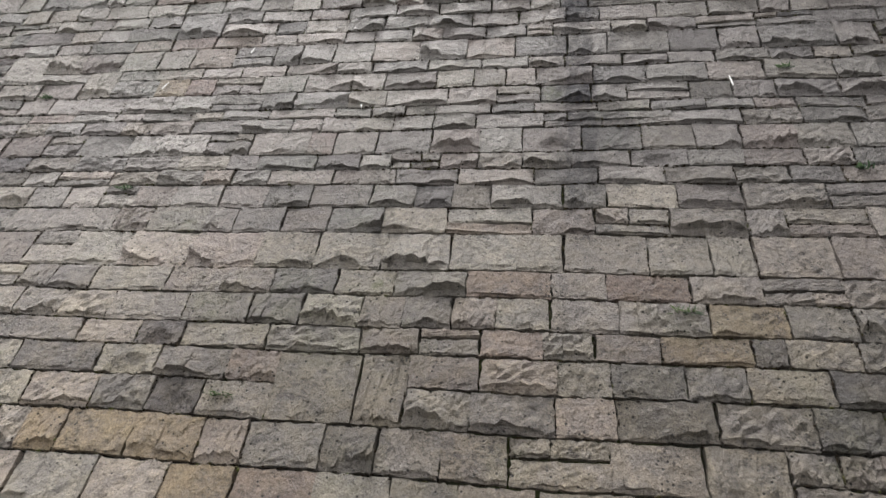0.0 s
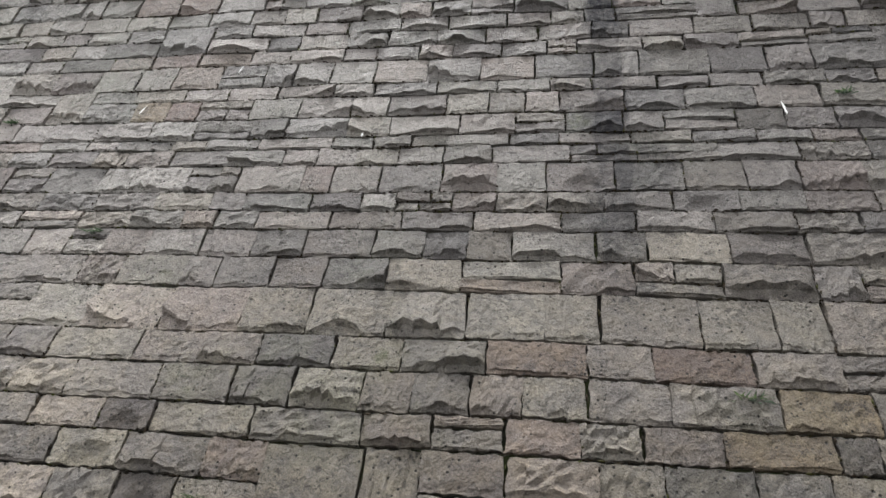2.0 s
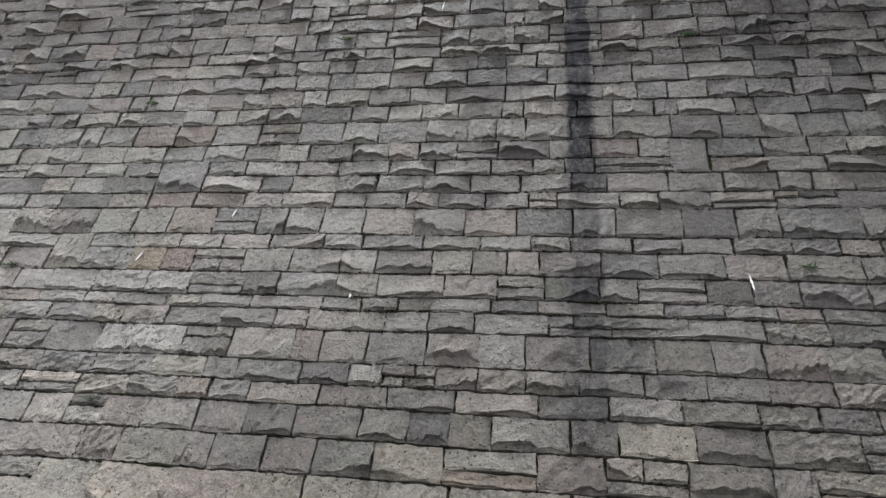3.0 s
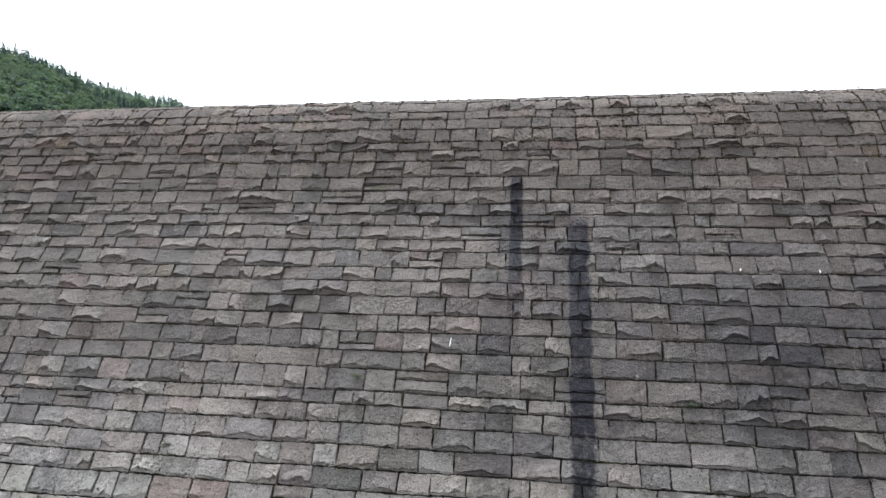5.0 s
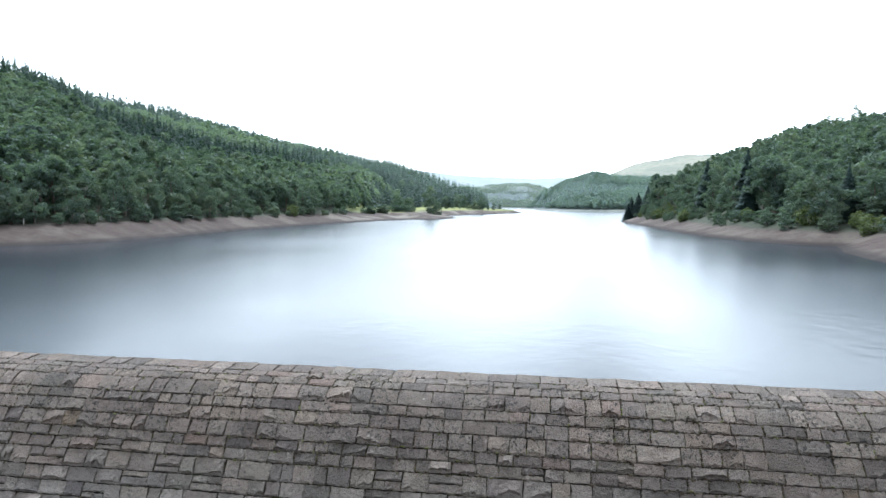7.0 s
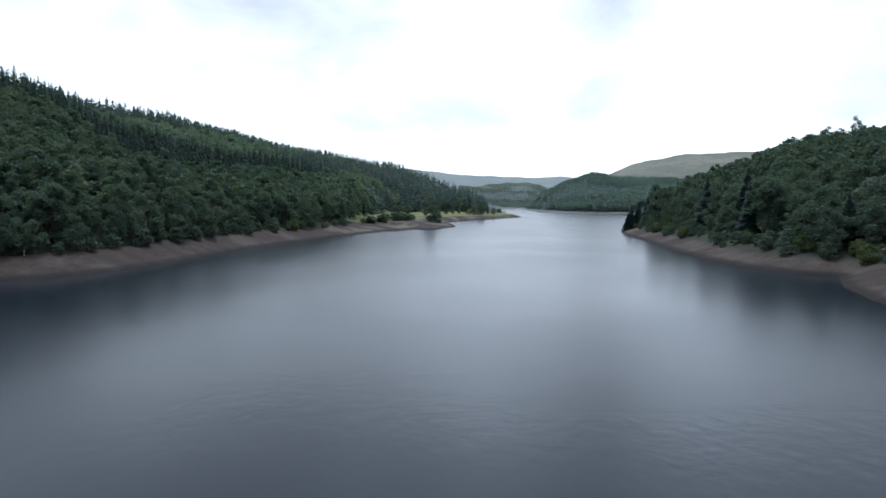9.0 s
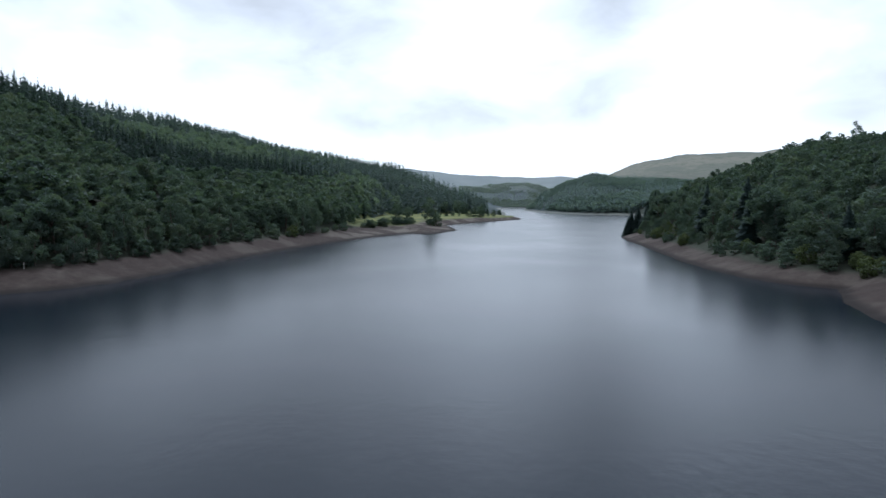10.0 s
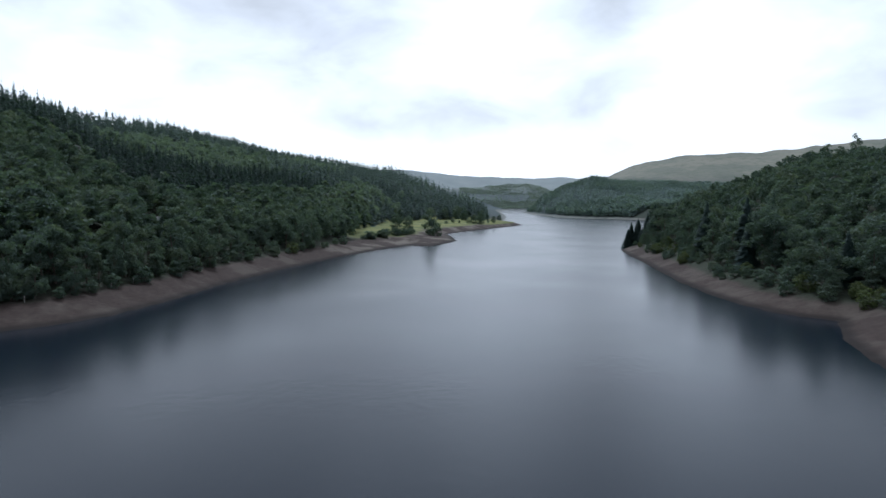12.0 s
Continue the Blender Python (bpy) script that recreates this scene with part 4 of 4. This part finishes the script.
forest("right_forest", "broadleaf wood on the hillside above the water", [
    (50, 260, 90, 330, 5.7, HILL_RIGHT, 17, -1.5, 10.5, 0.85, 25)], 62)
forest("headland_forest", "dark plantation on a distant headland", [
    (120, 560, 740, 1300, 5.2, HEADLAND, 7, -0.2, 11.5, 0.5, 20)], 63, HAZE_BLUE, HAZE_BLUE, 60)
# far woods: thick haze put into the foliage colour as pale blue-grey
HAZE_GREY = leaf_material("haze_grey_needles", (0.24, 0.285, 0.305), (0.265, 0.31, 0.328), (0.275, 0.318, 0.33))
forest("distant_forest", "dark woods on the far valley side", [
    (60, 480, 1900, 2400, 6.0, FAR_NEAR, 10, -0.3, 7.0, 0.21, 20)], 64, HAZE_GREY, HAZE_GREY, 60)

# ---- dam ----
COURSES = [2.75, 3.17, 3.54, 3.87, 4.16, 4.53, 4.87, 5.40, 5.79, 6.16, 6.42, 6.70, 7.12, 7.40, 7.59, 7.94, 8.31, 8.55, 9.00, 9.27, 9.58, 9.85, 10.18,
           10.60, 10.92, 11.27, 11.62, 11.92, 12.16, 12.55, 12.88, 13.23, 13.55, 13.91, 14.23, 14.52, 14.89, 15.16, 15.47, 15.73, 15.99, 16.30, 16.62,
           17.01, 17.27, 17.51, 17.88, 18.20, 18.46, 18.75]
COURSE_START = float(FACE_LEN[12])
CREST = FACE_END
DAM_LEFT, DAM_RIGHT = -92.0, 62.0


def course_lines():
    rng = random.Random(5)
    first = COURSES[0] + COURSE_START
    low, v = [], 0.0
    while v < first - 0.3:
        low.append(v)
        v += rng.uniform(0.34, 0.5)
    lines = low + [c + COURSE_START for c in COURSES]
    lines = [v for v in lines if v < CREST - 1.3] + [CREST - 1.13]
    return lines + [CREST - 0.86, CREST - 0.58, CREST - 0.02]


def lay_stones(u0, u1, seed):
    """Squared rubble in courses: some blocks stand through two courses, some are two thin ones."""
    rng = random.Random(seed)
    lines = course_lines()
    taken = {}
    out = []
    for i in range(len(lines) - 1):
        v0, v1 = lines[i], lines[i + 1]
        coping = i == len(lines) - 2
        blocked = sorted(taken.get(i, []))
        gaps, u = [], u0
        for a, b in blocked:
            if a > u:
                gaps.append((u, a))
            u = max(u, b)
        gaps.append((u, u1))
        for a, b in gaps:
            u = a
            while u < b - 0.02:
                tall = v1 - v0
                w = rng.gauss(np.interp(v0 - COURSE_START, (9, 13, 16.5), (0.62, 0.55, 0.49)), 0.13) if not coping else rng.uniform(0.45, 0.7)
                w = min(max(w, 0.27), 1.0)
                if b - (u + w) < 0.3:
                    w = b - u if b - u < 1.15 else (b - u) * 0.5
                pick = rng.random()
                if not coping and tall > 0.25 and pick < (0.085 if v0 < COURSE_START + 8 else 0.06 if v0 < CREST - 2.6 else 0.0):
                    # two thinner blocks, one bedded on the other
                    if b - (u + w * 1.25) > 0.35:
                        w *= 1.25
                    share = rng.uniform(0.36, 0.52)
                    cut = v0 + tall * (share if rng.random() < 0.7 else 1 - share)
                    for lo, hi, odds in ((v0, cut, 0.2), (cut, v1, 0.3)):
                        if w > 0.55 and rng.random() < odds:
                            mid = u + w * rng.uniform(0.38, 0.62)
                            out.append((u, mid, lo, hi, coping))
                            out.append((mid, u + w, lo, hi, coping))
                        else:
                            out.append((u, u + w, lo, hi, coping))
                elif not coping and pick > 0.988 and v0 < COURSE_START + 11 and i + 2 < len(lines) - 1 and lines[i + 2] - v0 < 0.72 and w > 0.42:
                    taken.setdefault(i + 1, []).append((u, u + w))
                    out.append((u, u + w, v0, lines[i + 2], coping))
                else:
                    out.append((u, u + w, v0, v1, coping))
                u += w
    return out


def bed(u, v):
    """The courses are not quite straight."""
    sway = 0.008 * math.sin(0.8 * u + 2.1 * v) + 0.006 * math.sin(2.3 * u - 1.7 * v + 1)
    return v + sway * min(max((CREST - 0.6 - v) / 1.5, 0.0), 1.0)


def block(rng, u0, u1, v0, v1, coping, cols=8, lines=6):
    """One hewn block: a flat upper face that swells to a broken ledge, and a scooped hollow below it."""
    gap = rng.uniform(0.005, 0.01) + (0.003 if v0 > COURSE_START + 8 else 0.0)
    high = np.clip((v0 - COURSE_START - 6.0) / 5.0, 0, 1)
    fine = v0 > CREST - 3.4
    low = rng.uniform(0.017, 0.025)
    u0, u1, v0, v1 = u0 + gap, u1 - gap, v0 + low, v1 - 0.006
    wide, tall = u1 - u0, v1 - v0
    kind = rng.random()
    back = -0.15
    top_edge, low_edge = rng.uniform(-0.006, 0.014), rng.uniform(-0.012, 0.01)
    corner = scallop = 0.0
    if coping:
        swell, ledge, rough = rng.uniform(0.0, 0.01), 0.3, 0.003
    elif kind < (0.6 if fine else 0.42 + 0.12 * high):
        swell, ledge, rough = rng.uniform(0.004, 0.022), rng.uniform(0.08, 0.2), 0.008
    elif kind < 0.68 + 0.08 * high:
        swell, ledge, rough = rng.uniform(0.03, 0.06), rng.uniform(0.14, 0.32), 0.012
        low_edge -= 0.02
    elif kind < 0.78 + 0.05 * high:
        # rough all over
        swell, ledge, rough = rng.uniform(0.02, 0.04), rng.uniform(0.1, 0.3), 0.02 - 0.008 * high
        low_edge -= 0.01
    elif kind < 0.83 - 0.05 * high and v1 - v0 > 0.24:
        # a hollow knocked out of the lower edge
        swell, ledge, rough, scallop = rng.uniform(0.01, 0.03), rng.uniform(0.3, 0.4), 0.006, rng.uniform(0.03, 0.055) * (1 - 0.4 * high)
        low_edge = 0.012
    elif kind < 0.90 + 0.03 * high:
        # a corner knocked off
        swell, ledge, rough, corner = rng.uniform(0.04, 0.08), rng.uniform(0.3, 0.55), 0.012, rng.choice((0.02, 0.98))
        low_edge -= 0.03
    else:
        swell, ledge, rough = rng.uniform(0.06, 0.1), rng.uniform(0.25, 0.52), 0.015
        low_edge -= 0.035
    if tall < 0.2:
        swell, ledge, rough = min(swell, 0.022), min(ledge, 0.22), min(rough, 0.008)
    low_edge = max(low_edge, -0.006)
    swell *= 0.35 if v0 > CREST - 1.5 else 0.95 if fine else 1.0
    rough *= 0.5 if fine else 1.0 - 0.35 * high
    peak, spread = corner or rng.uniform(0.15, 0.85), rng.uniform(0.22, 0.6)
    tilt, lean_top = rng.uniform(-0.032, 0.032), rng.uniform(-0.014, 0.016)
    hollow, reach = rng.uniform(0.35, 0.65), rng.uniform(0.55, 0.8)
    shear = rng.uniform(-0.016, 0.016)
    phase, turns = rng.uniform(0, 6.28), rng.uniform(1.5, 4.0)
    rows = [[] for _ in range(lines)]
    for c in range(cols):
        a = c / (cols - 1)
        end = c in (0, cols - 1)
        aa = a if end else a + rng.uniform(-0.045, 0.045)
        f = math.exp(-((a - peak) / spread) ** 2)
        out = swell * (0.15 + 0.85 * f) * (0.3 if end and not corner else 1.0) * rng.uniform(0.7, 1.2)
        r = ledge * (0.3 + 0.65 * f) + 0.04 * math.sin(phase + turns * 6.28 * a) * ledge + rng.uniform(-0.09, 0.09) * (0.3 + ledge * 2)
        r = min(max(r, 0.06), 0.6)
        lean = tilt * (a - 0.5)
        for k in range(lines):
            if k == 0:
                b, h = 0.0, low_edge
            elif k == 1:
                b, h = r * 0.66, low_edge + 0.34 * (out - low_edge) * rng.uniform(0.3, 1.1)
            elif k == 2:
                b, h = r, out
            else:
                t = (k - 2) / (lines - 3)
                b, h = r + (1 - r) * t, out * (1 - t) ** 1.3 + top_edge * t + lean_top * t * (1 - t)
            if 0 < k < lines - 1 and not end:
                h += rng.uniform(-rough, rough)
                b += rng.uniform(-0.025, 0.025)
            if scallop:
                d = math.hypot((a - hollow) * wide / (tall * 0.95), b) / reach
                h = max(h - (scallop * math.sqrt(1 - d * d) if d < 1 else 0.0), -0.035)
            je = 0.011 if (k in (0, lines - 1) or end) else 0.0
            rows[k].append((u0 + wide * aa + shear * b + rng.uniform(-je, je), v0 + tall * b + rng.uniform(-je, je), h + lean))
    verts = [p for row in rows for p in row]
    faces = [(k * cols + c, k * cols + c + 1, (k + 1) * cols + c + 1, (k + 1) * cols + c) for k in range(lines - 1) for c in range(cols - 1)]
    last = lines - 1
    rim = list(range(cols)) + [k * cols + cols - 1 for k in range(1, lines)] + [last * cols + c for c in range(cols - 2, -1, -1)] + [k * cols for k in range(last - 1, 0, -1)]
    n = len(verts)
    for q in rim:
        verts.append((verts[q][0], verts[q][1], back))
    for k in range(len(rim)):
        a, b = rim[k], rim[(k + 1) % len(rim)]
        faces.append((b, a, n + k, n + (k + 1) % len(rim)))
    return [on_face(pu, bed(pu, pv), ph) for pu, pv, ph in verts], faces


def plain_block(rng, u0, u1, v0, v1):
    h, g = rng.uniform(0.0, 0.05), 0.008
    um, vm = (u0 + u1) / 2, v0 + (v1 - v0) * rng.uniform(0.3, 0.6)
    p = [(u0 + g, v0 + g, 0.0), (u1 - g, v0 + g, 0.0), (u1 - g, v1 - g, 0.0), (u0 + g, v1 - g, 0.0), (um, vm, h)]
    p += [(a, b, -0.07) for a, b, _ in p[:4]]
    faces = [(0, 1, 4), (1, 2, 4), (2, 3, 4), (3, 0, 4), (0, 5, 6, 1), (1, 6, 7, 2), (2, 7, 8, 3), (3, 8, 5, 0)]
    return [on_face(*q) for q in p], faces


# yellow and red-brown blocks among the grey: along the dam, height
OCHRE_AT = [(2.03, -1.13), (-4.67, -1.94), (-3.26, -2.01), (-3.7, -2.02), (1.5, -1.18), (-2.66, -2.23), (-7.61, 6.81)]
BROWN_AT = [(-6.09, 3.39), (0.01, -0.71), (-8.17, 9.29), (4.87, 7.13), (0.31, 7.51)]


TUFTS_AT = [(-2.9, -1.75), (2.97, 1.72), (1.35, -0.98), (-5.2, 0.2), (3.4, 0.4), (-6.4, 4.1), (-3.3, 5.2), (2.1, 5.0), (-7.4, 1.6)]
LIME_AT = [(3.13, 6.98, 0.06, 0.02), (4.39, 6.97, 0.06, 0.0), (-4.35, 2.3, 0.13, 0.03), (-5.51, 1.72, 0.15, 0.05), (2.3, 1.53, 0.2, -0.02), (-2.4, 1.3, 0.06, 0.0), (-1.75, 5.75, 0.16, 0.02)]


def build_dam():
    dam = thing("dam_wall", "long masonry gravity dam of weathered rock-faced gritstone with a rounded crest", "dam", kind="structure")
    # the core behind the facing, closed all round
    verts, faces = [], []
    vs = np.linspace(0, CREST, 70)
    outline = [on_face(0.0, v, -0.06) for v in vs]
    outline = [(p[0] * NX + p[1] * NY, p[2]) for p in outline]
    outline += [(15.86, 10.48 + LIFT), (15.9, 2.0), (16.5, -2.0), (-0.5, -2.0)]
    m = len(outline)
    ends = np.linspace(DAM_LEFT, DAM_RIGHT, 40)
    for u in ends:
        for w, z in outline:
            verts.append((UX * u + NX * w, UY * u + NY * w, z))
    for k in range(len(ends) - 1):
        for q in range(m):
            a, b = k * m + q, k * m + (q + 1) % m
            faces.append((a, a + m, b + m, b))
    faces += [tuple(range(m)), tuple(range(len(verts) - 1, len(verts) - m - 1, -1))]
    part("core", mesh_from("core", verts, faces), MORTAR, dam, "dark recessed mortar joints")
    rng = random.Random(8)
    rest_v, rest_f, slots = [], [], []
    pieces = 0
    all_stones = lay_stones(-17.0, 15.0, 4)
    for u0, u1, v0, v1, coping in all_stones:
        near = -4.6 < u0 < 1.9 and COURSE_START + 5.2 < v0 < COURSE_START + 14.5
        if v0 < COURSE_START + 1.9:
            verts, faces = plain_block(rng, u0, u1, v0, v1)
        else:
            verts, faces = block(rng, u0, u1, v0, v1, coping, 9 if near else 13 if v0 < COURSE_START + 9 and abs(u0) < 9 else 9, 6 if near else 8 if v0 < COURSE_START + 9 else 6)
        if near and pieces < 300:
            pieces += 1
            part("stone_block", mesh_from("stone_block", verts, faces), STONE_PIECE, dam)
        else:
            n = len(rest_v)
            rest_v += verts
            rest_f += [tuple(q + n for q in f) for f in faces]
            tone = 0
            for slot, spots_list in ((1, OCHRE_AT), (2, BROWN_AT)):
                for su, sz in spots_list:
                    sv = np.interp(sz, FACE_LINE[:150, 1], FACE_LEN[:150])
                    if u0 <= su < u1 and v0 <= sv < v1:
                        tone = slot
            if tone == 0 and rng.random() < 0.009:
                tone = rng.choice((1, 2, 2))
            slots += [tone] * len(faces)
    for a, b, seed in ((DAM_LEFT, -17.0, 14), (15.0, DAM_RIGHT, 15)):
        for u0, u1, v0, v1, coping in lay_stones(a, b, seed):
            verts, faces = plain_block(rng, u0, u1, v0, v1)
            n = len(rest_v)
            rest_v += verts
            rest_f += [tuple(q + n for q in f) for f in faces]
            slots += [0] * len(faces)
    # dark moss and dirt hanging in the joints
    mv, mf = [], []
    octa = [(1, 0, -0.4), (-1, 0, -0.4), (0, 1, -0.4), (0, -1, -0.4), (0, 0, 1)]
    octa_f = [(0, 2, 4), (2, 1, 4), (1, 3, 4), (3, 0, 4)]
    for u0, u1, v0, v1, coping in all_stones:
        wet = 0.5 + 0.5 * math.sin(u0 * 0.7 + v0 * 0.9)
        top = v0 > CREST - 3.2
        for _ in range(int(rng.uniform(2, 10 + 16 * wet) * (1.4 if top else 1.0))):
            along = rng.random() < 0.58
            u = rng.uniform(u0, u1) if along else u0 + rng.uniform(-0.012, 0.012)
            v = v0 + rng.uniform(-0.012, 0.014) if along else rng.uniform(v0, v1)
            a, b, c = rng.uniform(0.008, 0.04), rng.uniform(0.004, 0.014), rng.uniform(0.006, 0.018)
            if top and rng.random() < 0.55:
                a, b, c = rng.uniform(0.02, 0.055), rng.uniform(0.012, 0.034), rng.uniform(0.008, 0.02)
                v += rng.uniform(-0.03, 0.03)
            if not along:
                a, b = b, a
            h = rng.uniform(-0.014, 0.008) + (0.012 if v0 > COURSE_START + 6 else 0.0)
            n = len(mv)
            mv += [on_face(u + a * p[0] * rng.uniform(0.7, 1.2), bed(u, v) + b * p[1] * rng.uniform(0.7, 1.2), h + c * p[2]) for p in octa]
            mf += [tuple(q + n for q in f) for f in octa_f]
    tagged(part("joint_moss", mesh_from("joint_moss", mv, mf), JOINT_MOSS, dam, "dark moss in the joints"), kind="stuff")
    # green tufts rooted in joints
    gv, gf = [], []
    for su, sz in TUFTS_AT:
        sv = float(np.interp(sz, FACE_LINE[:150, 1], FACE_LEN[:150]))
        for _ in range(26):
            u, v = su + rng.gauss(0, 0.05), sv + rng.gauss(0, 0.012)
            du, dv, dh = rng.gauss(0, 0.05), rng.uniform(-0.06, 0.05), rng.uniform(0.03, 0.1)
            n = len(gv)
            gv += [on_face(u - 0.008, v, 0.0), on_face(u + 0.008, v, 0.0), on_face(u + du * 0.5 + 0.006, v + dv * 0.4, dh * 0.7), on_face(u + du, v + dv, dh)]
            gf += [(n, n + 1, n + 2), (n, n + 2, n + 3)]
    tagged(part("grass_tufts", mesh_from("grass_tufts", gv, gf), LEAF, dam, "small green tufts in the joints"), kind="stuff")
    # white lime runs
    for su, sz, long, lean in LIME_AT:
        sv = float(np.interp(sz, FACE_LINE[:150, 1], FACE_LEN[:150]))
        lv = []
        for k in range(7):
            t = k / 6
            w = 0.011 * math.sin(math.pi * (0.15 + 0.8 * t)) * rng.uniform(0.7, 1.3)
            lv += [on_face(su - w + lean * t, sv + long * (t - 0.5), 0.045), on_face(su + w + lean * t, sv + long * (t - 0.5), 0.045)]
        n = len(lv)
        lv += [on_face(su + lean * 0.5, sv - long * 0.5, 0.0), on_face(su + lean * 0.5, sv + long * 0.5, 0.0)]
        lf = [(2 * k, 2 * k + 1, 2 * k + 3, 2 * k + 2) for k in range(6)] + [(0, n, 1), (n - 2, n - 1, n + 1)]
        part("lime_run", mesh_from("lime_run", lv, lf), LIME, dam, "thin white lime run on a block")
    rest = part("stone_facing", mesh_from("stone_facing", rest_v, rest_f), STONE_REST, dam)
    rest.data.materials.append(STONE_OCHRE)
    rest.data.materials.append(STONE_BROWN)
    rest.data.polygons.foreach_set("material_index", slots)
    tagged(rest, kind="stuff")
    return dam


build_dam()
